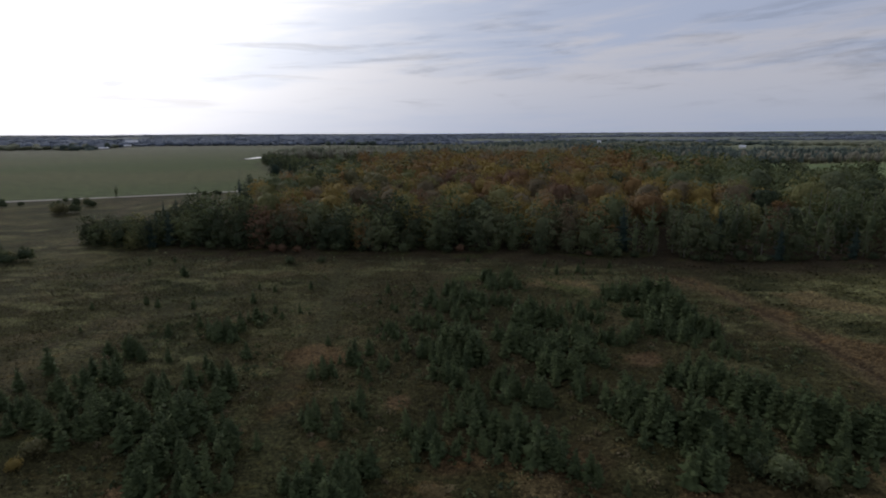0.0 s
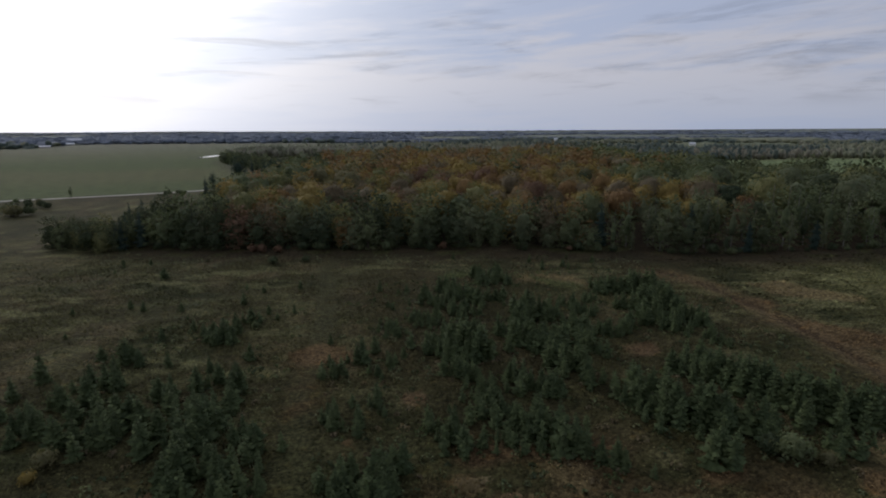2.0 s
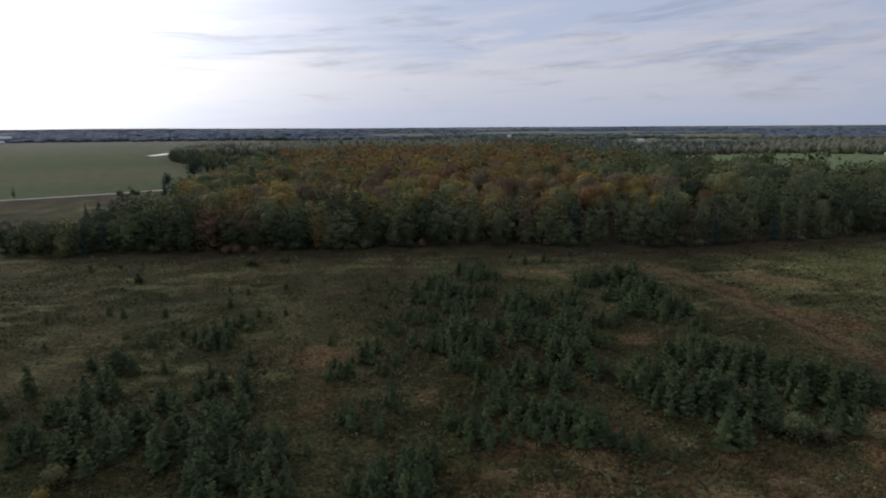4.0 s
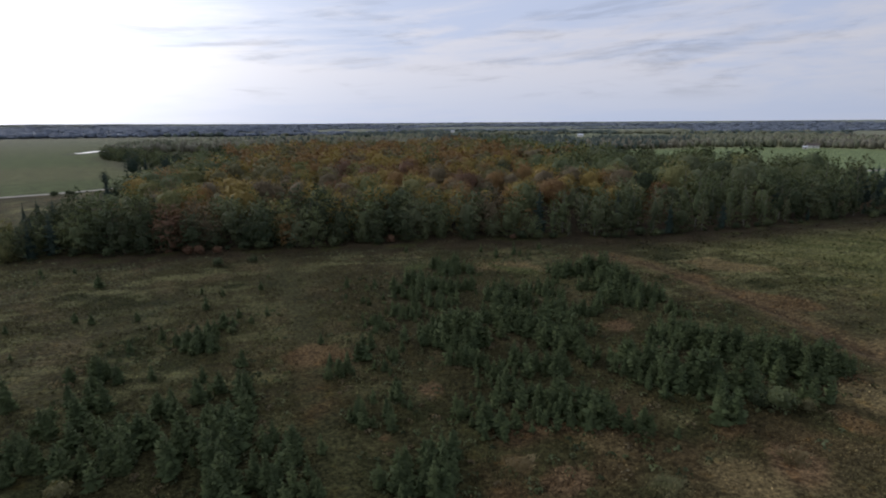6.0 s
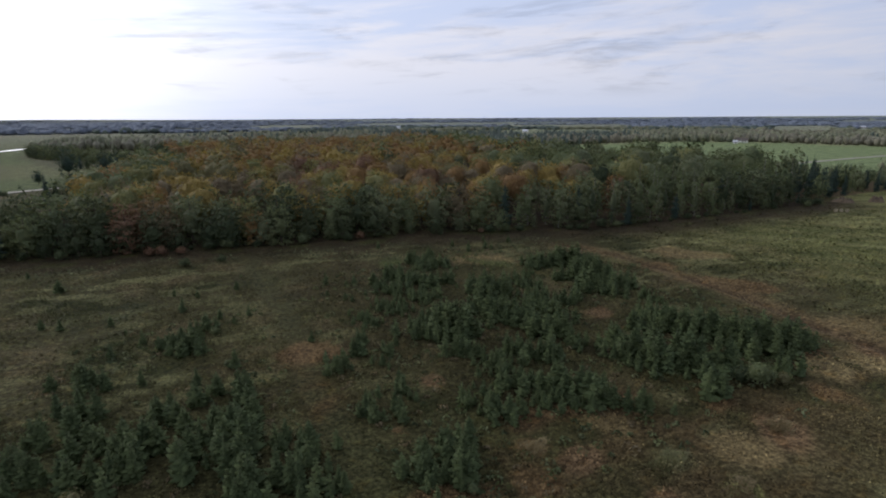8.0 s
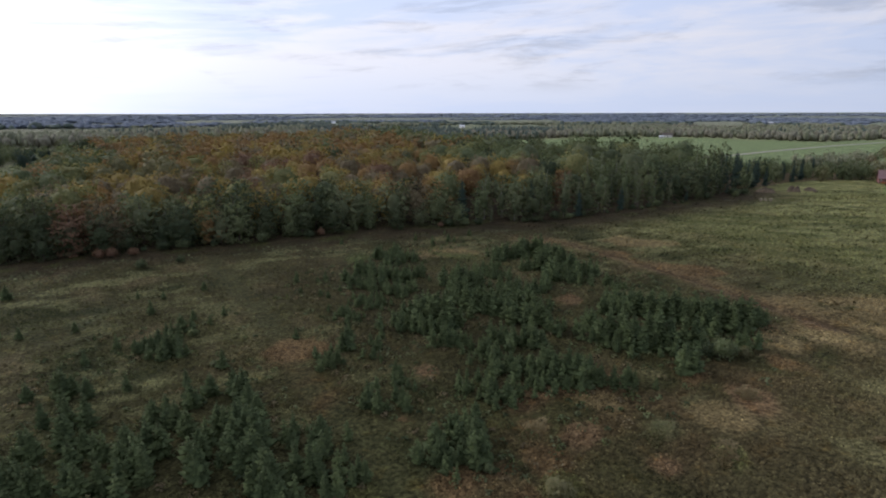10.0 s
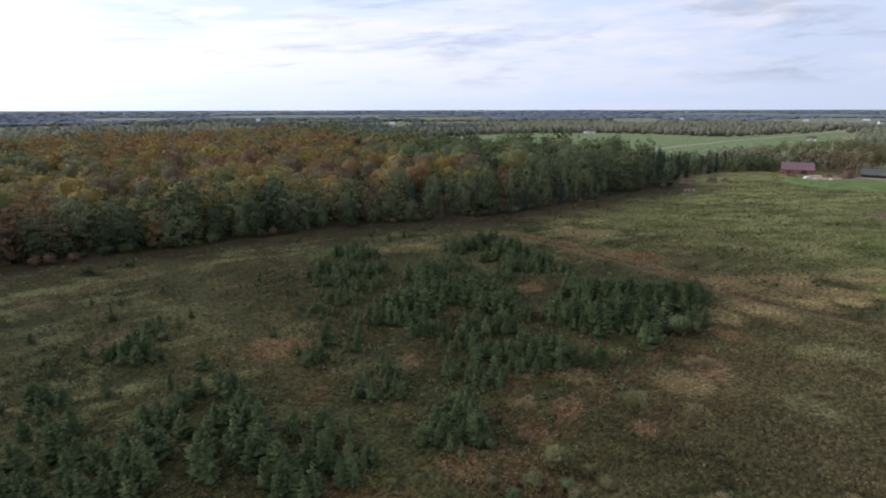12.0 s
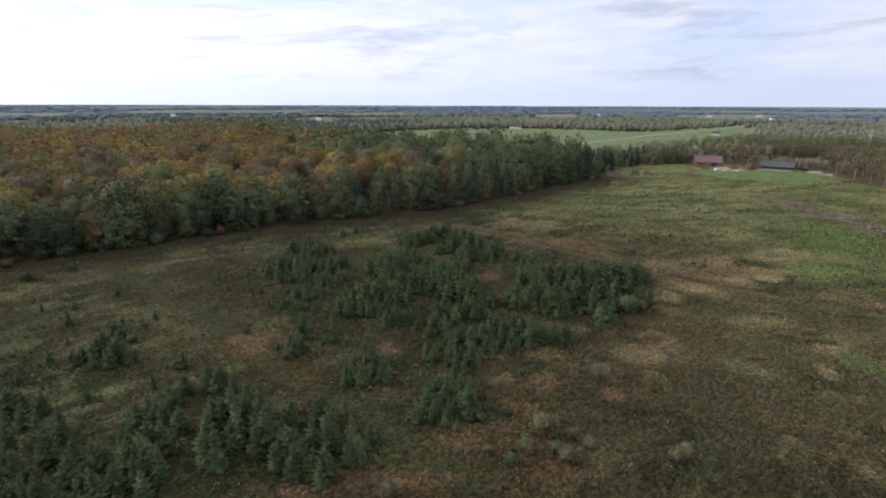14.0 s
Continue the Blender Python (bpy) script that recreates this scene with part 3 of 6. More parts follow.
def clumps(r, at, out, size, loose=0.7):
    """Leaf clumps: one uneven four-cornered blade at each place, turned more or less outwards."""
    nrm = unit(out + r.normal(0, loose, at.shape))
    u = unit(np.cross(nrm, r.normal(0, 1, at.shape)))
    w = np.cross(nrm, u)
    s = (size * r.uniform(0.6, 1.35, len(at)))[:, None]
    k = r.uniform(0.65, 1.25, (len(at), 4, 1))
    v = np.stack([at + u * s, at + w * s * 0.8, at - u * s, at - w * s * 0.8], 1)
    v = at[:, None] + (v - at[:, None]) * k
    v[:, 1::2] += nrm[:, None] * (s * r.uniform(-0.35, 0.35, (len(at), 1)))[:, None]
    return v.reshape(-1, 3), np.arange(len(at) * 4).reshape(-1, 4)


def sphere_dirs(r, m):
    return unit(r.normal(0, 1, (m, 3)))


def joined(pieces):
    """Several (corners, faces) joined."""
    vs, fs, o = [], [], 0
    for v, f in pieces:
        vs.append(v)
        fs.append(np.asarray(f) + o)
        o += len(v)
    return np.concatenate(vs), fs


def ring_blob(c, rad, r, sides=7, rings=3):
    """A rough closed lump that fills the inside of a crown."""
    th = np.linspace(0, np.pi, rings + 2)[1:-1]
    a = np.linspace(0, 2 * np.pi, sides, endpoint=False)
    v = np.array([[np.sin(t) * np.cos(b), np.sin(t) * np.sin(b), np.cos(t)] for t in th for b in a])
    v = np.concatenate([v, [[0, 0, 1], [0, 0, -1]]])
    v = np.asarray(c) + v * np.asarray(rad) * r.uniform(0.8, 1.1, (len(v), 1))
    i = np.arange(sides)
    q = [np.stack([i + k * sides, i + (k + 1) * sides, (i + 1) % sides + (k + 1) * sides, (i + 1) % sides + k * sides], -1) for k in range(rings - 1)]
    q = np.concatenate(q)
    top, bot = rings * sides, rings * sides + 1
    caps = np.concatenate([np.stack([i, (i + 1) % sides, np.full(sides, top), np.full(sides, top)], -1),
                           np.stack([(i + 1) % sides + (rings - 1) * sides, i + (rings - 1) * sides, np.full(sides, bot), np.full(sides, bot)], -1)])[:, :3]
    q3 = np.concatenate([q[:, [0, 1, 2]], q[:, [0, 2, 3]], caps])
    return v, q3


def lumps(r, d, waves, amount):
    """Uneven swelling of a round form, as a factor for each direction."""
    f = np.ones(len(d))
    for k in waves:
        for _ in range(3):
            f += amount / k ** 0.55 * np.cos(d @ (unit(r.normal(0, 1, 3)) * k) * 1.0 + r.uniform(0, 6.28))
    return f


def broad_crown(seed, m, size, height=1.0, low=0.12, wide=0.32, sides=9, rings=4, loose=0.75, lumpy=0.16):
    """A broad uneven crown: boughs swell out of one rounded form, with leaf clumps in its outer shell."""
    r = np.random.default_rng(seed)
    th = np.linspace(0, np.pi, rings + 2)[1:-1]
    a = np.linspace(0, 2 * np.pi, sides, endpoint=False)
    grid = np.array([[np.sin(t) * np.cos(q), np.sin(t) * np.sin(q), np.cos(t)] for t in th for q in a] + [[0, 0, 1], [0, 0, -1]])
    d = sphere_dirs(r, int(m * 1.25))
    d = d[(d[:, 2] > -0.8)]
    both_ = np.concatenate([d, grid])
    swell = lumps(r, both_, (3.0, 5.5, 9.0), lumpy)
    swell = np.clip(swell, 0.62, 1.42)
    mid, rad = np.array((r.uniform(-0.03, 0.03), r.uniform(-0.03, 0.03), low + (1 - low) * 0.48)), np.array((wide, wide * r.uniform(0.85, 1.0), (1 - low) * 0.47))
    shell = 1.07 - 0.37 * r.uniform(0, 1, len(d)) ** 0.9
    at = mid + d * rad * (swell[:len(d)] * shell)[:, None]
    cv = mid + grid * rad * (swell[len(d):] * 0.68)[:, None]
    i = np.arange(sides)
    q = np.concatenate([np.stack([i + k * sides, i + (k + 1) * sides, (i + 1) % sides + (k + 1) * sides, (i + 1) % sides + k * sides], -1) for k in range(rings - 1)])
    top = rings * sides
    tri = np.concatenate([q[:, [0, 1, 2]], q[:, [0, 2, 3]], np.stack([i, (i + 1) % sides, np.full(sides, top)], -1),
                          np.stack([(i + 1) % sides + (rings - 1) * sides, i + (rings - 1) * sides, np.full(sides, top + 1)], -1)])
    out = unit(d / rad)
    return joined([clumps(r, at * height, out, size, loose), (cv * height, tri)])


def bough_crown(seed, m, size, height=1.0, low=0.15, wide=0.36, boughs=44, skirt=0.55, sides=8, inner=0.62):
    """A broad crown of boughs: sprays of leaf clumps reach from the stem to an uneven dome, shelf over shelf, with shaded gaps between."""
    r = np.random.default_rng(seed)
    mid, rad = np.array((0, 0, low + (1 - low) * 0.42)), np.array((wide, wide * r.uniform(0.88, 1.0), (1 - low) * 0.54))
    z = 0.97 - (0.97 + skirt) * (np.arange(boughs) + 0.5) / boughs
    a = np.arange(boughs) * 2.4 + r.uniform(-0.5, 0.5, boughs)
    d = np.column_stack([np.cos(a) * np.sqrt(1 - z * z), np.sin(a) * np.sqrt(1 - z * z), z])
    reach = np.clip(lumps(r, d, (2.5, 5.0), 0.14), 0.72, 1.3) * r.uniform(0.82, 1.08, boughs)
    tip = mid + d * rad * reach[:, None]
    root = np.array((0, 0, 0.5 * mid[2])) + np.column_stack([np.zeros(boughs), np.zeros(boughs), 0.62 * (tip[:, 2] - 0.5 * mid[2])])
    each = int(m / boughs)
    i = np.repeat(np.arange(boughs), each)
    k = 1.02 - 0.50 * r.uniform(0, 1, len(i)) ** 1.5
    along = unit(tip - root)
    side = unit(np.cross(along, np.array((0.02, 0.01, 1.0))))
    at = root[i] + (tip - root)[i] * k[:, None] + side[i] * (r.normal(0, 0.20, len(i)) * wide * (1.25 - 0.6 * k))[:, None]
    at[:, 2] += r.normal(0, 0.05, len(i)) * wide + 0.10 * wide * (0.7 - np.abs(k - 0.72) * 2)
    out = unit(d[i] + np.array((0, 0, 0.45)))
    core = ring_blob(mid * height, rad * height * inner, r, sides, 3)
    return joined([clumps(r, at * height, out, size, 0.42), core])


def spruce_crown(seed, height, wide, whorls, per, bare=0.04):
    """Whorls of drooping sprays round a tapering stem."""
    r = np.random.default_rng(seed)
    vs, fs, o = [], [], 0
    for i in range(whorls):
        k = i / (whorls - 1)
        z = height * (bare + (1 - bare) * k ** 0.92)
        z = z + r.uniform(-0.02, 0.02) * height
        reach = wide * (1 - k) ** 0.72 * min(1.0, 0.72 + 2.2 * k) * r.uniform(0.78, 1.15) + 0.05
        count = max(3, int(per * (1 - 0.55 * k)))
        for j in range(count):
            a = 2 * math.pi * (j + r.uniform(-0.3, 0.3)) / count + i * 1.3
            ln = reach * r.uniform(0.6, 1.2)
            z = z + r.uniform(-0.012, 0.012) * height
            d = np.array((math.cos(a), math.sin(a), 0))
            s = np.array((-math.sin(a), math.cos(a), 0))
            rise = 0.30 * ln * (0.2 + k)
            w = ln * r.uniform(0.16, 0.30) + 0.03
            tip = d * ln + np.array((0, 0, z + rise - 0.16 * ln))
            mid = d * ln * 0.55 + np.array((0, 0, z + rise * 0.7 - 0.10 * ln))
            root = np.array((0, 0, z + 0.12 * ln))
            dz = np.array((0, 0, -0.30 * ln - 0.03))
            vs += [root, mid + s * w + dz * 0.6, tip, mid - s * w + dz * 0.6, mid + np.array((0, 0, 0.10 * ln)), mid + dz - d * 0.1 * ln, tip + dz * 0.5 - d * 0.12 * ln]
            fs += [(o, o + 1, o + 4), (o + 1, o + 2, o + 4), (o + 2, o + 3, o + 4), (o + 3, o, o + 4), (o, o + 5, o + 6), (o, o + 6, o + 2)]
            o += 7
    v, f = np.array(vs), np.array(fs)
    sides = 8
    a = np.linspace(0, 2 * np.pi, sides, endpoint=False)
    cone = np.concatenate([np.column_stack([np.cos(a) * wide * 0.52, np.sin(a) * wide * 0.52, np.full(sides, height * (bare + 0.03))]) * r.uniform(0.85, 1.1, (sides, 1)), [[0, 0, height * 0.93]]])
    cf = np.column_stack([np.arange(sides), (np.arange(sides) + 1) % sides, np.full(sides, sides)])
    # a bright leader shoot at the top
    lead = np.array([[0.03, 0, height * 0.93], [-0.02, 0.03, height * 0.93], [-0.02, -0.03, height * 0.93], [0, 0, height * 1.06]])
    v, fl = joined([(v, f), (cone, cf), (lead, np.array([(0, 1, 3), (1, 2, 3), (2, 0, 3)]))])
    return v, fl


def stem(height, foot, limbs=0, seed=0, bend=0.03, sides=7):
    """A tapered trunk with a slight bend and, if wanted, limbs."""
    r = np.random.default_rng(seed)
    pieces = []

    def tube(path, r0, r1):
        path = np.array(path)
        a = np.linspace(0, 2 * np.pi, sides, endpoint=False)
        d = unit(np.gradient(path, axis=0))
        side = unit(np.cross(d, np.array((0.31, 0.95, 0.05))))
        up_ = np.cross(d, side)
        rad = np.linspace(r0, r1, len(path))
        v = path[:, None] + (side[:, None] * np.cos(a)[None, :, None] + up_[:, None] * np.sin(a)[None, :, None]) * rad[:, None, None]
        i = np.arange(len(path) - 1)[:, None] * sides + np.arange(sides)[None]
        j = np.arange(len(path) - 1)[:, None] * sides + (np.arange(sides)[None] + 1) % sides
        pieces.append((v.reshape(-1, 3), np.stack([i, j, j + sides, i + sides], -1).reshape(-1, 4)))
    z = np.linspace(-0.15, height, 6)
    lean = np.column_stack([np.sin(z / height * 2.2 + seed) * bend * height, np.cos(z / height * 1.7 + seed) * bend * height, z])
    lean[:, :2] -= lean[0, :2]
    tube(lean, foot * 1.25, foot * 0.25)
    for i in range(limbs):
        k = 0.25 + 0.5 * i / max(1, limbs)
        a = i * 2.4 + r.uniform(-0.4, 0.4)
        p0 = np.array([np.interp(k * height, z, lean[:, q]) for q in range(2)] + [k * height])
        ln = height * r.uniform(0.18, 0.3)
        dd = np.array((math.cos(a), math.sin(a), r.uniform(0.6, 1.1)))
        tube([p0, p0 + dd * ln * 0.5, p0 + dd * ln + np.array((0, 0, ln * 0.15))], foot * 0.42, foot * 0.1)
    return joined(pieces)


def tree_kind(name, crown, trunk, leaf, bark, label, category, group):
    """A first tree with its trunk and crown, kept to be copied."""
    ob = thing(name, Matrix(), label, category, group)
    for nm, (v, f), mat in (("trunk", trunk, bark), ("crown", crown, leaf)):
        o = new(nm, mesh_np(nm, v, f, [mat]))
        o.parent = ob
    return ob


class Planter:
    """Gives out copies of prepared trees; the first use of each is the tree itself."""

    def __init__(self):
        self.kinds = {}

    def plant(self, key, make, x, y, size, spin, z=None):
        z = float(ground_height(np.array([x]), np.array([y]))[0]) - 0.05 if z is None else z
        m = pose(x, y, z, 0, 0, spin) @ Matrix.Scale(size, 4)
        if key not in self.kinds:
            self.kinds[key] = make()
            self.kinds[key].matrix_world = m
        else:
            ob = self.kinds[key]
            c = copy_thing(ob, Matrix())
            c.matrix_basis = m


garden = Planter()
NAMES = {"dark": "dark green", "green": "green", "grey": "grey-green", "lime": "yellow-green", "gold": "golden yellow",
         "orange": "orange", "rust": "rust-red", "olive": "olive-green", "brown": "brown"}


def broadleaf(hue, v, leafy=1500, size=0.30):
    def make():
        h = 14.0
        return tree_kind("deciduous_tree", bough_crown(100 + v, leafy, size, h, -0.04, 0.36, 60, 0.95, 8, 0.40), stem(h * 0.8, 0.24, 5, v), LEAF[hue], BARK,
                         f"deciduous tree in {NAMES[hue]} autumn leaf at the meadow's edge", "tree", "trees along the wood's edge")
    return ("broad", hue, v, leafy), make


def aspen(hue, v):
    def make():
        h = 14.0
        return tree_kind("aspen_tree", bough_crown(200 + v, 700, 0.25, h, -0.03, 0.17, 46, 0.92, 6, 0.42), stem(h * 0.93, 0.15, 3, v, 0.012), LEAF[hue], BARK_PALE,
                         f"slender {NAMES[hue]} aspen with a pale trunk at the meadow's edge", "tree", "trees along the wood's edge")
    return ("aspen", hue, v), make


def old_spruce(v):
    def make():
        return tree_kind("spruce_tree", spruce_crown(300 + v, 12.0, 2.2, 17, 9), stem(11.0, 0.18, 0, v, 0.004), NEEDLE_OLD, BARK,
                         "tall dark spruce among the broadleaf trees", "tree", "spruces at the wood's edge")
    return ("spruce", v), make


def birch(v):
    def make():
        h = 14.0
        return tree_kind("birch_tree", bough_crown(360 + v, 520, 0.30, h, 0.34, 0.19, 34, 0.6, 6, 0.36), stem(h * 0.93, 0.11, 3, v, 0.03), LEAF["olive"], BIRCH,
                         "tall birch with a pale bare trunk behind the dark shed", "tree", "birches behind the shed")
    return ("birch", v), make


def pine(v):
    def make():
        return tree_kind("pine_tree", bough_crown(350 + v, 620, 0.42, 15.0, 0.06, 0.36, 34, 0.75, 8, 0.5), stem(13.5, 0.26, 4, v, 0.01), NEEDLE_OLD, BARK,
                         "old dark pine with a broad crown at the field's corner", "tree", "pines at the field's corner")
    return ("pine", v), make


def young_spruce(v):
    def make():
        return tree_kind("young_spruce", spruce_crown(400 + v, 3.0, (1.06, 0.90, 1.20, 1.0, 0.84, 1.12)[v], 15, 9, 0.02), stem(2.8, 0.05, 0, v, 0.006, 5), NEEDLE, BARK,
                         "young planted spruce, dark blue-green, standing in rough grass", "spruce", "young spruces in the meadow")
    return ("young", v), make


def shrub(hue, v):
    def make():
        return tree_kind("shrub", broad_crown(500 + v, 340, 0.13, 2.0, 0.02, 0.60), stem(1.4, 0.05, 5, v, 0.05, 5), LEAF[hue], BARK,
                         f"rounded {NAMES[hue]} shrub in the rough grass", "shrub", "shrubs in the meadow")
    return ("shrub", hue, v), make


def hue_at(r, x, y):
    """Which leaf colour a tree has: maples turn in the wood's middle, the rim and the right-hand end stay green."""
    depth = float(from_line(np.array([x]), np.array([y]), EDGE)[0])
    warm = min(1.0, depth / 40) * float(np.clip((185 - x) / 95, 0.12, 1)) * (0.55 + 0.9 * float(fractal(np.array([x]), np.array([y]), 55, 71)[0]))
    if y > 320:
        warm = 0.85 * float(np.clip((210 - x) / 90, 0, 1))
    if depth < 16:
        warm = 0.30
    if x < -60:
        warm *= 0.7
    if x > 75 and depth < 26:
        warm *= 0.4
    patch = float(fractal(np.array([x]), np.array([y]), 34, 72)[0])
    if depth > 13 and 0.35 * r.uniform() + 0.65 * patch < 0.88 * warm:
        k = 0.55 * float(fractal(np.array([x]), np.array([y]), 48, 73)[0]) + 0.45 * r.uniform()
        if y > 320:
            return "olive" if k < 0.36 else "gold" if k < 0.48 else "brown" if k < 0.58 else "orange"
        return "olive" if k < 0.24 else "lime" if k < 0.34 else "gold" if k < 0.49 else "orange" if k < 0.65 else "brown" if k < 0.76 else "rust"
    k = 0.5 * float(fractal(np.array([x]), np.array([y]), 30, 74)[0]) + 0.5 * r.uniform()
    # more dark leaf at the rim, standing in for its backlit shade
    if depth < 13:
        return "dark" if k < 0.46 else "green" if k < 0.62 else "brown" if k < 0.68 else "grey" if k < 0.76 else "lime" if k < 0.84 else "rust"
    return "dark" if k < 0.36 else "green" if k < 0.6 else "grey" if k < 0.7 else "lime"


# the rim of the wood, tree by tree
r = np.random.default_rng(7)
edge = np.array(EDGE, float)
cum = np.concatenate([[0], np.cumsum(np.hypot(*np.diff(edge, axis=0).T))])
for row, (inset, gap) in enumerate(((3.0, 7.0), (9.0, 8.4), (17.0, 9.6))):
    for s in np.arange(0, cum[-1], gap):
        s = s + r.uniform(-1.5, 1.5)
        x, y = np.interp(s, cum, edge[:, 0]), np.interp(s, cum, edge[:, 1])
        x, y = x + r.uniform(-1, 1), y + inset + r.uniform(-1.6, 1.6)
        h = (0.80, 1.14, 1.24)[row] * r.uniform(*((0.5, 1.25), (0.74, 1.2), (0.85, 1.14))[row])
        hue = hue_at(r, x, y) if row else r.choice(["dark", "green", "dark", "grey"], p=[0.5, 0.3, 0.12, 0.08])
        if x > 55 and r.uniform() < 0.6:
            garden.plant(*aspen(r.choice(["green", "grey", "dark", "lime"], p=[0.50, 0.24, 0.22, 0.04]), int(r.integers(3))), x, y, h * (1.02 + 0.10 * (x > 110)), r.uniform(0, 360))
        elif x > 40 and r.uniform() < (0.25 if x < 150 else 0.3):
            garden.plant(*old_spruce(int(r.integers(3))), x, y, h * 1.05, r.uniform(0, 360))
        else:
            garden.plant(*broadleaf(hue, int(r.integers(6)), *((1500, 0.30), (1100, 0.34), (760, 0.40))[row]), x, y, h, r.uniform(0, 360))
# single maples that stand out by their colour
for x, y, s_, hue in ((-61, 181, 1.1, "rust"), (-54, 184, 1.0, "brown"), (-28, 180, 1.12, "lime"), (-26, 176.5, 0.85, "orange"), (-34, 190, 1.05, "green"), (-40, 210, 1.2, "green"), (26, 196, 1.2, "gold"), (20, 200, 1.15, "olive"), (55, 250, 1.3, "orange"), (-14, 370, 1.35, "orange"), (-59, 216, 1.28, "lime"), (-20, 256, 1.3, "lime"), (10, 302, 1.32, "lime"),
                      (38, 318, 1.32, "gold"), (-10, 211, 1.25, "rust"), (12, 204, 1.22, "rust"), (49, 268, 1.3, "gold"), (80, 284, 1.3, "orange"), (-28, 281, 1.3, "gold"), (-8, 280, 1.3, "lime"),
                      (61, 282, 1.3, "gold"), (-4, 199, 1.22, "brown"), (113, 182, 1.08, "rust"), (118, 190, 1.1, "orange"), (167, 248, 1.2, "rust"), (76, 164, 1.05, "grey"), (-72, 196, 1.15, "green")):
    garden.plant(*broadleaf(hue, int(r.integers(6))), x, y, s_, r.uniform(0, 360))
# the lower left end: spruces and bushes
for i, (x, y) in enumerate(zip(*scatter([(-129, 183), (-112, 181), (-96, 178), (-88, 200), (-104, 207), (-122, 203)], 4.6, 23))):
    tall = 0.62 + 0.4 * np.clip((x + 128) / 36, 0, 1)
    if i % 6 == 0:
        garden.plant(*old_spruce(int(r.integers(3))), x, y, tall * r.uniform(0.85, 1.15), r.uniform(0, 360))
    else:
        garden.plant(*broadleaf(r.choice(["dark", "green", "dark", "lime"], p=[0.5, 0.3, 0.14, 0.06]), int(r.integers(4))), x, y, tall * r.uniform(0.66, 0.95), r.uniform(0, 360))
for x, y, s, hue in ((-124, 188, 0.8, "dark"), (-121, 190, 0.72, "green"), (-116, 190, 0.74, "dark"), (-107, 184, 0.62, "lime"), (-103, 177, 0.5, "lime"), (-139, 166, 0.5, "dark"), (-145, 168, 0.55, "dark"), (-123, 188, 0.62, "dark"), (-117, 188, 0.6, "green")):
    garden.plant(*broadleaf(hue, int(r.integers(4))), x, y, s, r.uniform(0, 360))
for x, y, s, hue in ((-184, 260, 3.2, "dark"), (-187, 263, 2.4, "green"), (-181, 256, 3.0, "olive"), (-178, 262, 2.4, "dark"), (-193, 286, 2.0, "dark"), (-188, 288, 1.9, "dark"), (-229, 283, 1.5, "dark"), (-223, 287, 1.4, "dark"), (-129, 157, 1.9, "dark"), (-127, 162, 2.2, "dark"), (-131, 161, 1.6, "olive"), (-203, 301, 1.6, "dark"), (-197, 301, 1.5, "olive"), (-182, 282, 1.8, "dark"), (-210, 303, 1.4, "green"), (-240, 296, 1.6, "dark"), (-134, 163, 1.7, "green"),
                     (-145, 332, 1.6, "dark"), (-140, 337, 1.5, "dark"), (-137, 335, 1.3, "dark")):
    garden.plant(*shrub(hue, int(r.integers(3))), x, y, s, r.uniform(0, 360))
garden.plant(*aspen("grey", 1), -196, 327, 0.55, 40)
# dark stand by the pond, far along the wood's left side
for x, y in zip(*scatter([(-236, 700), (-222, 655), (-180, 575), (-148, 510), (-122, 500), (-106, 528), (-112, 560), (-150, 590), (-190, 660), (-215, 710)], 10.0, 19)):
    garden.plant(*broadleaf(r.choice(["dark", "green"]), int(r.integers(4)), 260, 0.7), x + 8, y, r.uniform(0.6, 0.95), r.uniform(0, 360))
for x, y, s in ((-108, 290, 1.25), (-118, 229, 0.85), (-117, 238, 0.9), (-113, 241, 0.85), (-135, 486, 0.95), (-120, 492, 1.0), (-112, 402, 0.6), (-108, 530, 0.9)):
    garden.plant(*old_spruce(int(r.integers(3))), x, y, s, r.uniform(0, 360))
    garden.plant(*broadleaf("dark", int(r.integers(4)), 420, 0.55), x + 3, y + 4, s * 0.7, r.uniform(0, 360))
# old pines standing free at the field's corner
for x, y, s in ((-128, 420, 1.3), (-111, 440, 1.1), (-106, 452, 1.0), (-136, 386, 0.62)):
    garden.plant(*pine(int(r.integers(2))), x, y, s, r.uniform(0, 360))
# strip of trees behind the sheds
for x, y in zip(*scatter(BARN_STRIP, 7.0, 17)):
    kind = r.uniform()
    s = r.uniform(0.75, 1.12) * (1.1 if x < 285 else 0.8)
    if kind < (0.6 if x < 285 else 0.25):
        garden.plant(*old_spruce(int(r.integers(3))), x, y, s, r.uniform(0, 360))
    elif kind < 0.8:
        garden.plant(*broadleaf(r.choice(["green", "dark", "grey"]), int(r.integers(4)), 420, 0.55), x, y, s * 0.75, r.uniform(0, 360))
    else:
        garden.plant(*aspen(r.choice(["green", "grey"]), int(r.integers(3))), x, y, s * 0.9, r.uniform(0, 360))

# birches with bare lower trunks behind the dark shed, rounded trees behind the barn
for x, y in zip(*scatter([(338, 92), (366, 92), (368, 122), (338, 122)], 5.6, 29)):
    garden.plant(*birch(int(r.integers(3))), x, y, r.uniform(0.92, 1.16), r.uniform(0, 360))
for x, y, s, hue in ((308, 162, 0.85, "green"), (316, 158, 0.8, "olive"), (300, 168, 0.9, "green"), (324, 152, 0.75, "dark"), (292, 172, 0.8, "green"), (284, 170, 0.7, "olive"), (332, 146, 0.7, "dark"), (312, 170, 0.95, "grey")):
    garden.plant(*broadleaf(hue, int(r.integers(4)), 420, 0.55), x, y, s, r.uniform(0, 360))

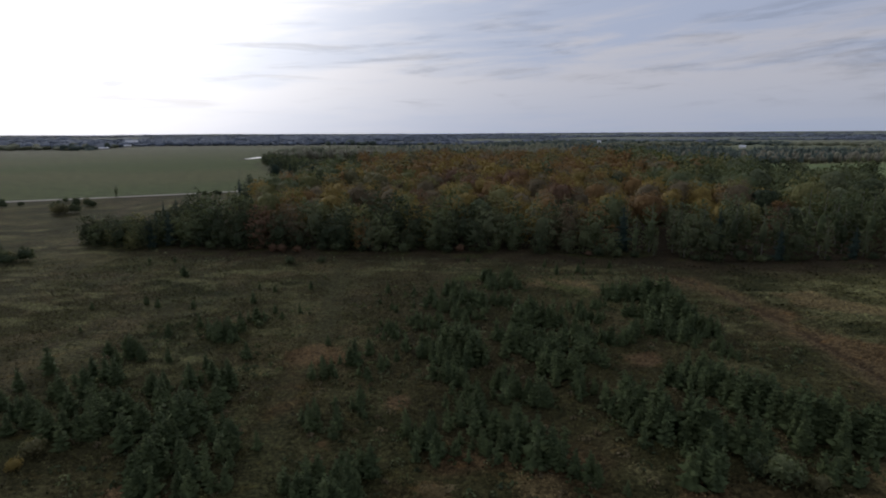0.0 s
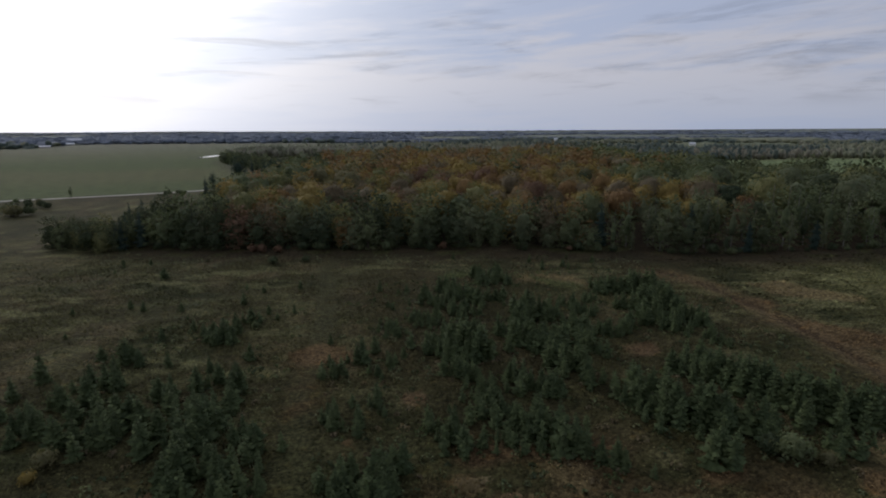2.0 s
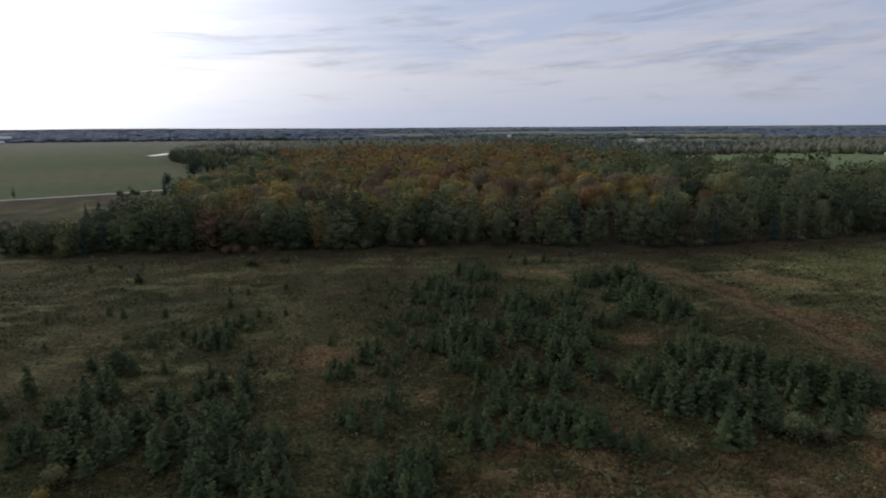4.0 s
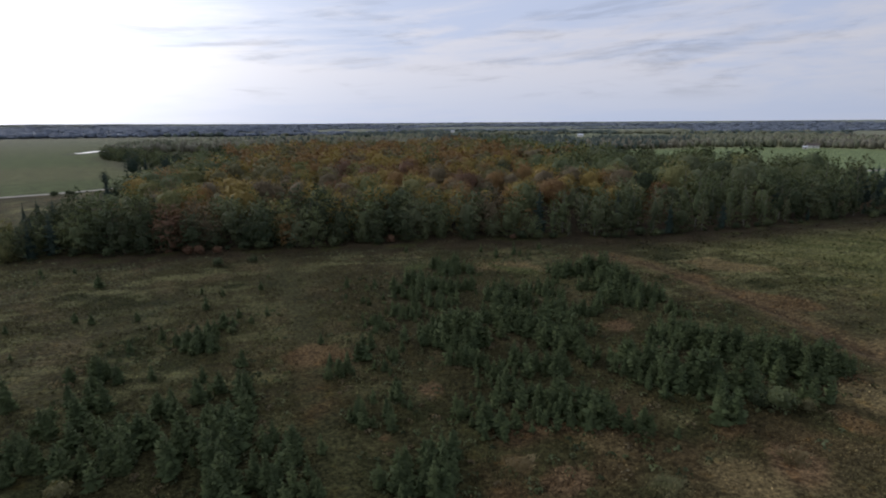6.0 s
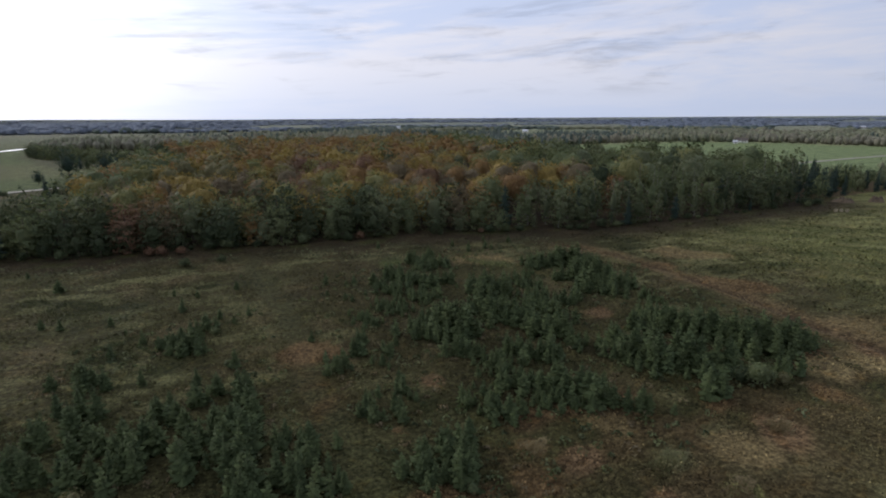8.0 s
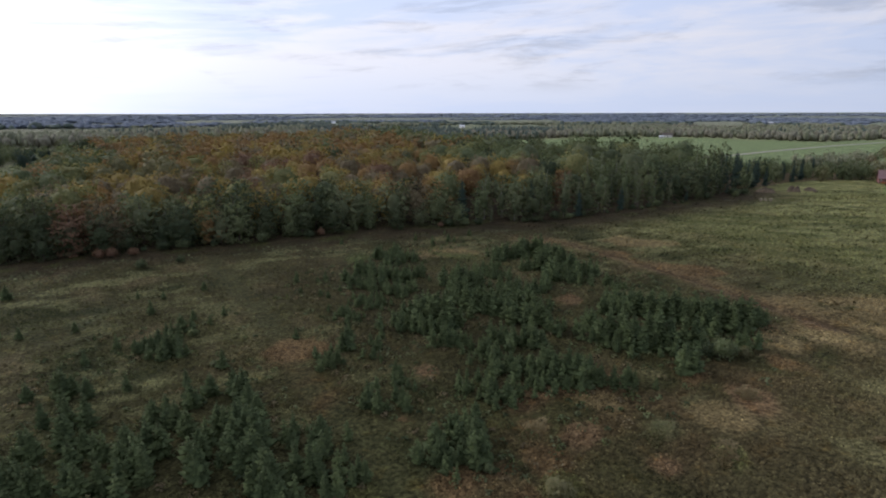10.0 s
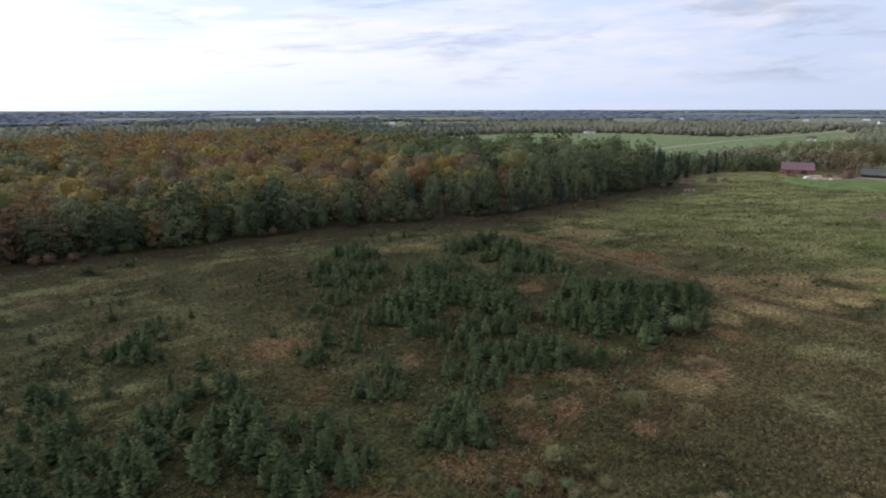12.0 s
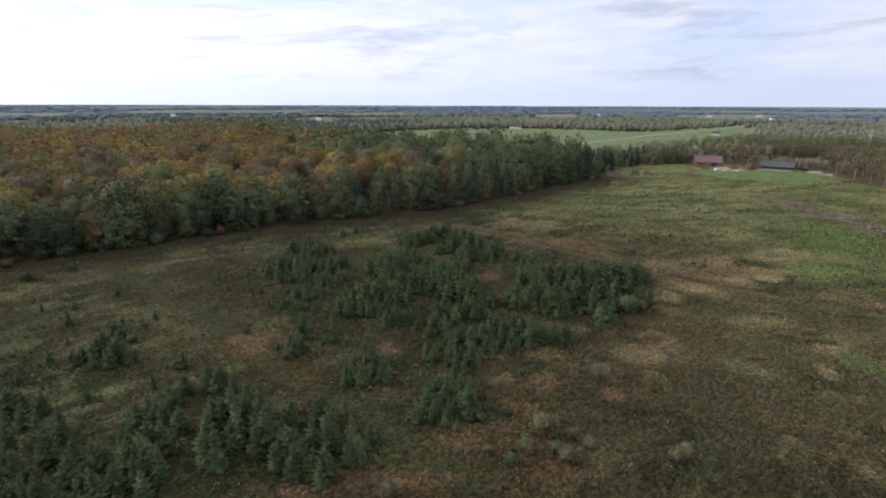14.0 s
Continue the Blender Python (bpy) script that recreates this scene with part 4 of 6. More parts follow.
# ---- young spruces in the meadow ----
PLANTED = {   # place and height of each young spruce
    "singles": [
        (-45.7, 130.8, 1.7), (-40.9, 127.7, 1.6), (-43.3, 119.3, 2.8), (-32.8, 130.1, 2), (-30.9, 112.1, 2), (-36.3, 112.4, 2), (-33.7, 108.6, 1.6), (-31.6, 140.9, 0.8), (7.1, 156.4, 2), (-13.4, 126.2, 2.7),
        (-14.4, 118.3, 1.3), (-12.6, 103.9, 1.5), (-10.2, 112, 1.5), (-11.3, 113.9, 1.6), (-6.6, 115.1, 1.6), (-9.1, 123.9, 1.3), (-2.9, 122.8, 2.9), (-7.1, 124.8, 2.2), (28.6, 150.8, 2.3), (30.2, 142.5, 2.9),
        (36.5, 144.6, 2.5), (37.5, 142.7, 2.1), (46.3, 148.6, 2.3), (40.4, 154.1, 1.7), (19, 114.4, 2.6), (-21.2, 94.3, 1.9), (-48.6, 103.7, 2.6), (-52.8, 99.3, 2.5), (-46.8, 87.1, 2.5), (-39.3, 84.5, 2.5),
        (-33.9, 88.3, 3), (-36.4, 80.1, 3.1),
    ],
    "left_knot": [
        (-38.6, 107.3, 3.1), (-41, 105, 2.7), (-41.3, 97.7, 3.5), (-39.8, 96.9, 2.9), (-43.5, 99.8, 2.9), (-44.3, 101.6, 2.2), (-38.5, 96.2, 1.9), (-45.9, 101.3, 2.2), (-42.3, 96.7, 2.6), (-39.4, 101.4, 3.2),
        (-42.3, 101.9, 2.9),
    ],
    "knot_a": [
        (15.3, 136, 2.4), (15.3, 130.7, 2.6), (10.9, 131, 2.6), (11, 136.9, 2.7), (17.7, 129.2, 2.3), (2.1, 124.8, 2.9), (4, 121.8, 2.7), (4.9, 119.7, 2.8), (7.4, 116.1, 2.8), (8.4, 114, 3.1),
        (12.7, 116.2, 2.4), (13.5, 115.5, 1.9), (-2.1, 115.7, 2.3), (-0.5, 113.7, 2.3), (0.2, 112, 2.3), (2.2, 109.5, 2.1), (4.5, 105.3, 2.1), (5, 110.3, 2.3), (-3, 118.8, 1.9), (-1.2, 107, 1.5),
        (-5.5, 105.7, 1.6), (-4.5, 103.9, 1.4), (-3.1, 102.1, 1.6), (-1.8, 101.8, 1.5), (-10.7, 100.4, 1.8), (-10.2, 98.3, 1.6), (-9.7, 97.1, 1.4),
    ],
    "stem_a": [
        (-13.1, 89.5, 2.9), (-14.9, 85.5, 4.1), (-15.8, 85.5, 3.3), (-19.2, 81.2, 2.7), (-19.4, 82.8, 2), (-18.9, 80.4, 2.3), (-20.3, 85.7, 1.7), (-8.1, 87.2, 2), (-10.3, 83.5, 2.3), (-12.2, 80.5, 2.1),
        (-12, 72, 3), (-11.9, 70.6, 2.8), (-18.2, 66.8, 2.8), (-17.5, 65.1, 3), (-17.7, 68.6, 2.7), (-14.3, 66.6, 2.8), (-14.1, 64.8, 2.8), (-14.2, 54.9, 3), (-15.5, 51.5, 3.3),
    ],
    "knot_b": [
        (39.1, 122.4, 2.6), (41.2, 120.6, 3), (42.7, 119.2, 3), (45.7, 119.1, 4.2), (34, 114.9, 1.7), (28.4, 110.5, 2.1), (28.8, 108, 1.8), (30, 107, 1.8), (48.6, 118.1, 4), (48.6, 115.5, 4.8),
        (43.2, 108, 4.1), (47, 108.5, 4.5), (47.9, 106.1, 4.1), (48.2, 103.4, 3.3), (38.8, 108.2, 3.3), (41, 102.5, 3.7), (43.3, 100.3, 2.9), (35.5, 97.1, 2.8), (30.5, 94.2, 2.7), (39.9, 98.5, 2.4),
        (42.2, 97.8, 2.4), (48.6, 100.7, 2.7), (50.5, 98.9, 3.1), (43.4, 95.2, 2.2), (46.1, 94.1, 2.1), (48.5, 90.5, 1.9), (49.2, 87.8, 1.6),
    ],
    "knot_c": [
        (17.3, 104.6, 4.3), (19.8, 105.4, 3.4), (15, 101, 3.8), (21.7, 102.4, 2.5), (25, 99.3, 2.5), (13, 97.5, 3.1), (14.3, 96.2, 3.4), (12.3, 91.6, 3.7), (14.3, 91.2, 3.9), (16.6, 90.5, 3.6),
        (18.2, 89, 4), (0.9, 92.1, 3.5), (1.2, 89.8, 4.5), (3, 90.2, 4.3), (3.9, 89.4, 4.5), (4.9, 88.5, 4.9), (4.9, 86.3, 4.8), (-2.7, 90.5, 2.7), (-2, 88.7, 2.4), (-0.1, 88.1, 2.7),
        (1.5, 86.7, 3), (2.4, 84.7, 3.6), (0.3, 80.2, 3.1), (0.6, 78.8, 2.9),
    ],
    "knot_c2": [
        (16.3, 86.9, 3.3), (17.3, 86, 3.6), (15.8, 81.9, 3.2), (18.7, 82.3, 4.2), (18.4, 80.3, 3.4), (20.5, 79.3, 3.9), (20.1, 76.6, 3.4), (20.1, 74.3, 2.9), (9.9, 75.7, 3), (10.7, 74.2, 3.2),
        (12.2, 73.5, 3.3), (13.5, 72.4, 3.3), (8.2, 77.3, 3), (14.5, 71.4, 3), (24.1, 92.6, 3.5), (24.1, 95.4, 3.5), (23.8, 87.5, 3.7), (3.4, 76.2, 2.3), (3.1, 77.5, 2.5), (3.2, 73, 2.8),
        (4.8, 73.1, 2.8),
    ],
    "knot_e": [
        (3.5, 71, 2.2), (2, 67.6, 3.2), (5, 67, 2.8), (6.3, 65.8, 2.3), (6.3, 63.6, 3.5), (8.9, 64.3, 4), (9.2, 63.1, 4.3), (8.8, 61.3, 3.7), (11.3, 61.1, 4.3), (11.1, 59.1, 4.5),
        (12.4, 57.9, 4), (13.1, 56.3, 3.3), (14.6, 55.2, 3.1), (15.9, 54, 3.4), (16.5, 53.2, 2.8), (8.2, 57.9, 2.2), (7.3, 60.5, 2.3), (4.6, 61.3, 2.4), (-1.5, 65.9, 2.3), (-2.1, 62.8, 3),
        (-1.9, 60.7, 2.7), (-1, 59.2, 3.2), (-4.7, 63.9, 2.8), (1.3, 59.7, 2),
    ],
    "knot_d": [
        (40.5, 80.3, 3.8), (34.3, 77.8, 3.7), (39.9, 78, 3.5), (39.3, 75.8, 4.1), (40.7, 74.5, 4.1), (40.4, 72.1, 4.4), (42.1, 70.5, 5), (43.5, 69.2, 5), (44.1, 67.1, 4.4), (44.9, 65.4, 5),
        (46.2, 64.1, 5.5), (47.2, 63.2, 5), (48.6, 61.9, 5.3), (52, 61.4, 5.2), (51.9, 59.9, 5.1), (54, 59.5, 3.4), (26.6, 72.7, 3.8), (25.4, 69.5, 3.7),
    ],
    "knot_d2": [
        (26.6, 68.3, 4.9), (28.1, 66.9, 4.9), (28.3, 64.6, 4.8), (31.2, 64.1, 4.9), (31.3, 61.8, 5.4), (32.6, 60.6, 5.1), (35.4, 60.1, 4.9), (36.7, 59, 4.9), (43, 59.8, 4.5), (46.9, 58.6, 4.3),
        (45.6, 56, 3), (22.8, 68.5, 2.8), (24.3, 67.1, 3.2), (25.3, 65.4, 3), (26.3, 63.6, 3.8), (27.5, 62.1, 3.4), (29.7, 61.2, 3), (31.3, 59.8, 3), (28.6, 54.6, 4), (36.5, 57.4, 3.2),
        (43.1, 54.3, 2.8),
    ],
    "knot_f": [
        (-8.4, 55.5, 3.6), (-10.4, 52.3, 3.9), (-11.8, 53.6, 3), (-12.1, 50.1, 3.2), (-12.9, 50.9, 2.5), (-14.7, 52, 3.2), (-15.7, 51.7, 2.7), (-11.7, 49.7, 2.9), (-10.4, 50.7, 3.2),
    ],
    "front_a": [
        (-54.7, 89.9, 3.7), (-54.2, 88.9, 3.3), (-51.6, 87.6, 3.1), (-54.1, 84.8, 3.4), (-53.1, 80.2, 3.9), (-51, 79, 4.3), (-55.9, 81.3, 3.4), (-52.9, 74.9, 4.5), (-50.8, 73, 3), (-56.8, 74.6, 3.6),
        (-55.9, 73.9, 3.6), (-51.8, 69.5, 3.5), (-56, 67.7, 3.7), (-55, 66.7, 3.7), (-54, 66.3, 3.4), (-51.6, 64.7, 3.7), (-57.5, 69.6, 3.4), (-50.6, 63.6, 3.7), (-48.8, 64.2, 3.5),
    ],
    "front_b": [
        (-39.3, 78.7, 3.4), (-43.6, 76.1, 3.2), (-42, 76.3, 3.3), (-41.1, 73.7, 3.5), (-40, 71.1, 3.4), (-46.4, 69.6, 4.1), (-46.9, 66.7, 3.9), (-44.2, 68.9, 4.1), (-43, 68.4, 3.8), (-45.7, 65, 3.6),
        (-44.7, 63.4, 3.9), (-47, 64.1, 3.3),
    ],
    "front_c": [
        (-33.6, 79.1, 3.6), (-32.6, 77.1, 4.2), (-36.5, 70.2, 3.7), (-35.9, 68.9, 3.6), (-39.1, 64.8, 4.2), (-39.6, 61.1, 4.4), (-33.3, 76.6, 3.5), (-32.5, 72.9, 4), (-31.9, 70.4, 3.8), (-34.6, 68.5, 4.1),
        (-33.6, 66.7, 4.4), (-33.3, 63.2, 5.4), (-28.6, 64.6, 2.9), (-29.3, 62.7, 2.5), (-26.2, 61, 3.9), (-25.9, 60, 3), (-34.1, 60.9, 3.8), (-35.3, 60.6, 3.4), (-33.3, 57.3, 4.4), (-33, 55.6, 4.4),
        (-34.4, 56.3, 3.6), (-30.3, 56.6, 4.2), (-29, 55.4, 4.2), (-28.2, 54.6, 3.4), (-34.3, 53.6, 3.6), (-33.8, 53.8, 4.3), (-32.7, 52.1, 3.6), (-28.4, 52.1, 3), (-28.5, 51.5, 2.6), (-24.2, 53.9, 2.5),
        (-23.8, 52.8, 2.4),
    ],
    "far_left": [
        (-88.2, 159.7, 1.7), (-69.9, 142.7, 2.9), (-67.2, 118.5, 2), (-63.8, 116.9, 2.1), (-55.5, 116, 2), (-52.2, 110.4, 1), (-53.5, 89.6, 3), (-58.8, 90.2, 2.5), (-77.7, 115.6, 1.6), (-85.8, 149.8, 1.1),
        (-71.1, 101.4, 1.2), (-96.3, 135.2, 1), (-80.2, 159, 1.7), (-86.1, 155.7, 1.4), (-63.9, 82.8, 4.6), (-64.4, 76.9, 3.4), (-56.6, 64.6, 2.8), (-57, 69.6, 3), (-58.6, 68.1, 2.5), (-62.6, 71.2, 3),
    ],
}
# the upper knots are scaled up more than the rest to fit the camera's view
PLANTED = {key: [(x, y, h * (1.08 + 0.26 * min(max((y - 78) / 20, 0), 1) * (key[:4] == "knot"))) for x, y, h in row] for key, row in PLANTED.items()}
YOUNG = [tree for row in PLANTED.values() for tree in row]
KNOTS = [tree for key, row in PLANTED.items() if key[:4] in ("knot", "left") for tree in row]
for x, y, h in YOUNG:
    garden.plant(*young_spruce(int(r.integers(6))), x, y, h / 2.75, r.uniform(0, 360))
# shrubs
for x, y, s, hue in ((37.2, 53.9, 1.8, "green"), (40.4, 52.6, 1.0, "olive"), (35.6, 55.4, 1.3, "dark"), (-50, 60, 1.2, "olive"), (-50, 57, 0.8, "gold"), (-7.7, 40.5, 1.5, "olive"), (-12.3, 39.7, 1.1, "olive"),
                     (-9.5, 37.3, 0.75, "green"), (-10.1, 35.6, 0.95, "olive"), (-15.1, 39.5, 0.75, "green"), (-6, 37.6, 0.75, "olive"), (-6, 35.2, 0.75, "olive"), (-15.6, 42.7, 0.6, "olive"),
                     (-0.9, 27.1, 0.8, "olive"), (-28.4, 44.6, 1.0, "olive"), (-11.3, 47.8, 0.7, "green"), (-36, 157, 1.1, "dark"), (-45, 156, 1.3, "dark"),
                     (-35, 89.5, 0.6, "grey"), (-37, 104, 0.8, "green"), (49, 23, 0.55, "olive"), (48, 26, 0.45, "olive"), (196, 162, 1.8, "dark"), (201, 160, 1.6, "dark"), (192, 158, 1.4, "green"),
                     (-52, 172, 1.5, "rust"), (-47, 171.5, 1.2, "rust"), (-55, 172.5, 1.3, "rust")):
    garden.plant(*shrub(hue, int(r.integers(3))), x, y, s, r.uniform(0, 360))

# tall conifers standing above the canopy
for x, y, s_ in ((200, 335, 1.45), (204, 338, 1.3), (175, 300, 1.35), (150, 245, 1.35), (120, 215, 1.3), (205, 250, 1.3), (222, 210, 1.2), (95, 230, 1.3), (186, 215, 1.25), (160, 190, 1.2),
                 (228, 262, 1.25), (-60, 560, 1.4), (-20, 590, 1.45), (60, 480, 1.4), (-95, 480, 1.4), (10, 640, 1.4)):
    garden.plant(*old_spruce(int(r.integers(3))), x, y, s_, r.uniform(0, 360))
# undergrowth along the wood's edge
for s_ in np.arange(6, cum[-1], 4.4):
    x, y = np.interp(s_, cum, edge[:, 0]) + r.uniform(-1, 1), np.interp(s_, cum, edge[:, 1]) + r.uniform(-1.0, 1.2)
    if r.uniform() < 0.5:
        garden.plant(*shrub(r.choice(["dark", "green", "rust"], p=[0.72, 0.23, 0.05]), int(r.integers(3))), x, y, r.uniform(0.7, 1.7), r.uniform(0, 360))

# ---- the body of the wood, and woods farther off: joined masses ----


def grove(name, xs, ys, hs, kinds, hues, label, seed):
    """Many trees in one mesh: copies of a few crowns with their own place, height, turn and hue."""
    r = np.random.default_rng(seed)
    vs, fs, mi, ti, o = [], [], [], [], 0
    pick = r.integers(len(kinds), size=len(xs))
    for x, y, h, kd, hue in zip(xs, ys, hs, pick, hues):
        v, fl = kinds[kd]
        a = r.uniform(0, 2 * np.pi)
        c, s = math.cos(a) * h * r.uniform(0.9, 1.15), math.sin(a) * h
        w = np.column_stack([v[:, 0] * c - v[:, 1] * s + x, v[:, 0] * s + v[:, 1] * c + y, v[:, 2] * h])
        vs.append(w)
        fs += [(f + o) for f in fl]
        mi += [np.full(len(f), hue) for f in fl]
        ti.append(np.full(len(v), r.uniform()))
        o += len(v)
    quads = [(f, m) for f, m in zip(fs, mi) if f.shape[1] == 4]
    tris = [(f, m) for f, m in zip(fs, mi) if f.shape[1] == 3]
    faces = [np.concatenate([f for f, _ in g]) for g in (quads, tris) if g]
    index = np.concatenate([m for g in (quads, tris) if g for _, m in g])
    ob = new(name, mesh_np(name, np.concatenate(vs), faces, [LEAF[k] for k in LEAF_ORDER] + [NEEDLE_OLD, BIRCH, NEEDLE], index, {"tint": np.concatenate(ti)}))
    return tagged(ob, label, "trees", kind="stuff")


CROWN_MID = [bough_crown(600 + i, 1050, 0.0215, 1.0, 0.26, 0.37, 52, 0.40, 10, 0.78) for i in range(7)]
CROWN_BACK = [bough_crown(610 + i, 400, 0.034, 1.0, 0.30, 0.37, 34, 0.40, 9, 0.78) for i in range(6)]
CROWN_FAR = [bough_crown(620 + i, 120, 0.050, 1.0, 0.34, 0.40, 20, 0.3, 6) for i in range(6)]
r = np.random.default_rng(21)
wx, wy = scatter(WOOD, 12.0, 31)
deep = from_line(wx, wy, EDGE)
ok = (deep > 20)
wx, wy, deep = wx[ok], wy[ok], deep[ok]
wh = (15.9 + 1.8 * (fractal(wx, wy, 60, 81) - 0.5) * 2 + r.uniform(-4.6, 3.2, len(wx))) * (1 + 0.26 * np.clip((wx - 90) / 60, 0, 1))
whue = np.array([LEAF_ORDER.index(hue_at(r, x, y)) for x, y in zip(wx, wy)])
near = wy < 330
slim = near & (((wx > 75) & (deep < 32)) | (wx > 145)) & (r.uniform(size=len(wx)) < 0.75)
SLIM = [bough_crown(660 + i, 240, 0.028, 1.0, 0.1, 0.20, 24, 0.6, 6, 0.5) for i in range(4)]
whue = np.where(slim, np.where(r.uniform(size=len(wx)) < 0.36, LEAF_ORDER.index("grey"), np.where(r.uniform(size=len(wx)) < 0.15, LEAF_ORDER.index("dark"), LEAF_ORDER.index("green"))), whue)
grove("aspen_wood", np.repeat(wx[slim], 3) + r.uniform(-6, 6, 3 * slim.sum()), np.repeat(wy[slim], 3) + r.uniform(-6, 6, 3 * slim.sum()), np.repeat(wh[slim], 3) * r.uniform(0.85, 1.1, 3 * slim.sum()),
      SLIM, np.repeat(whue[slim], 3), "dense green aspen wood", 6)
near &= ~slim
front = near & (wy < 262)
grove("autumn_wood", wx[front], wy[front], wh[front], CROWN_MID, whue[front], "dense maple wood in green, gold and rust", 1)
front = near & (wy >= 262)
grove("autumn_wood_middle", wx[front], wy[front], wh[front], CROWN_BACK, whue[front], "maple wood in gold, brown and olive leaf", 11)
back = wy >= 330
grove("autumn_wood_behind", wx[back], wy[back], wh[back], CROWN_FAR, whue[back], "farther part of the autumn maple wood", 2)

# right-hand wood: thin brown crowns with pale trunks showing
rx_, ry_ = scatter(RIGHT_WOOD, 8.5, 33)
d = np.hypot(rx_ - 300, ry_ - 60)
ok = r.uniform(size=len(rx_)) < np.clip(1.15 - d / 700, 0.35, 1)
ok &= ~inside(rx_, ry_, [(324, 90), (372, 90), (372, 124), (324, 124)])
rx_, ry_, d = rx_[ok], ry_[ok], d[ok]
CROWN_THICK = [bough_crown(680 + i, 112, 0.055, 1.0, 0.06, 0.42, 28, 0.7, 6, 0.4) for i in range(4)]
THIN = [bough_crown(640 + i, 110, 0.038, 1.0, 0.32, 0.23, 26, 0.3, 5, 0.25) for i in range(4)]
rh = r.uniform(10, 14.5, len(rx_))
rhue = np.array([LEAF_ORDER.index(r.choice(["brown", "rust", "green", "olive", "grey"], p=[0.80, 0.03, 0.05, 0.10, 0.02] if q < 140 else [0.24, 0.02, 0.20, 0.44, 0.10])) for q in d])
low_ = (r.uniform(size=len(rx_)) < 0.5) & (d < 170)
grove("brown_thicket", rx_[low_], ry_[low_], r.uniform(6.5, 10, low_.sum()), CROWN_THICK, np.full(low_.sum(), LEAF_ORDER.index("brown")), "thick brown leaf-shedding trees at the lawn's far side", 8)
rx_, ry_, rh, rhue, d = rx_[~low_], ry_[~low_], rh[~low_], rhue[~low_], d[~low_]
grove("brown_wood", rx_, ry_, rh, THIN, rhue, "thin brown autumn wood behind the dark shed", 3)
tv, tf = stem(1.0, 0.009, 0, 3, 0.02, 5)
ok = (d < 260) & (r.uniform(size=len(d)) < 0.85)
grove("birch_trunks", rx_[ok], ry_[ok], rh[ok] * 0.9, [(tv, tf)], np.full(ok.sum(), len(LEAF_ORDER) + 1), "pale bare trunks of the thin brown wood", 4)

# distant woods: crowns grow coarser with distance
LUMP = []
for i in range(10):
    rr_ = np.random.default_rng(700 + i)
    if i % 5 < 3:
        v, f = ring_blob((0, 0, 0.46), (0.46, 0.46, 0.54), rr_, 6, 2)
        v = v * rr_.uniform(0.82, 1.14, (len(v), 1))
    elif i % 5 == 3:
        v, f = ring_blob((0, 0, 0.56), (0.26, 0.26, 0.60), rr_, 5, 2)
    else:
        q = np.linspace(0, 2 * np.pi, 6, endpoint=False)
        w = 0.36
        v = np.concatenate([np.column_stack([np.cos(q) * w, np.sin(q) * w, np.full(6, 0.1)]) * rr_.uniform(0.75, 1.2, (6, 1)), np.column_stack([np.cos(q + 0.5) * w * 0.72, np.sin(q + 0.5) * w * 0.72, np.full(6, 0.62)]), [[0, 0, 1.0]]])
        j = np.arange(6)
        f = np.concatenate([np.stack([j, (j + 1) % 6, j + 6], -1), np.stack([(j + 1) % 6, (j + 1) % 6 + 6, j + 6], -1), np.stack([j + 6, (j + 1) % 6 + 6, np.full(6, 12)], -1)])
    f = [f]
    LUMP.append((v, f))
r = np.random.default_rng(41)
count = 50000
ang = radians(1) * r.uniform(-50, 92, count)
rad = np.concatenate([330 * np.exp(r.uniform(0, math.log(1300 / 330), 34000)), 1300 * np.exp(r.uniform(0, math.log(4900 / 1300), 16000))])
fx, fy = rad * np.sin(ang), rad * np.cos(ang)
ok = ~field_mask(fx, fy) & ~inside(fx, fy, WOOD) & ~inside(fx, fy, RIGHT_WOOD) & ~inside(fx, fy, BARN_STRIP)
ok &= from_line(fx, fy, LEFT_ROAD) > 12
ok &= (from_line(fx, fy, RIGHT_ROAD) > 14)
ok &= ~inside(fx, fy, [(420, 196), (570, 200), (720, 250), (900, 300), (900, 352), (420, 260)])
ok &= ~((fx < -100) & (fy < 420)) & ~((fx < -90) & (fx > -260) & (fy < 720))
for line_ in ([(430, 180), (560, 235), (658, 274)], [(400, 740), (560, 1040)], [(330, 1180), (420, 1500)], [(540, 480), (600, 540)], [(-680, 1120), (-755, 1235)], [(-700, 1250), (-800, 1405)], [(-880, 1560), (-940, 1680)], [(1180, 480), (1466, 600)], [(1240, 400), (1576, 512)], [(1150, 350), (1441, 442)], [(1100, 700), (1370, 870)]):
    ok &= from_line(fx, fy, line_) > 14
ok &= ~((fx > 190) & (fx < 330) & (fy < 330))
for grow_ in (1.06, 1.14, 1.22, 1.3):
    ok &= ~(inside((fx + 28) / grow_ - 28, (fy - 3) / grow_ + 3, WOOD) & (rad < 720))
fx, fy, rad = fx[ok], fy[ok], rad[ok]
fh = r.uniform(7, 13.5, len(fx)) * np.clip(1.4 - rad / np.where(fx < -150, 4500, 1900), 0.42, 1)
wid = np.where(rad < 1300, r.uniform(4.5, 9.0, len(rad)), np.clip(rad * 0.0165, 12, 66))
stand = 0.10 - 0.22 * np.clip((np.degrees(np.arctan2(fx, fy)) - 20) / 40, 0, 1) + fractal(fx, fy, 240, 91) + r.uniform(-0.08, 0.08, len(fx))
az_ = np.degrees(np.arctan2(fx, fy))
stand = stand - 0.35 * (np.clip((15 - az_) / 6, 0, 1) * np.clip((1150 - rad) / 120, 0, 1))
fh = np.where((az_ < 16) & (rad < 1050), r.uniform(11.5, 15.0, len(fx)), fh)
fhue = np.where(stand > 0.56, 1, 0)
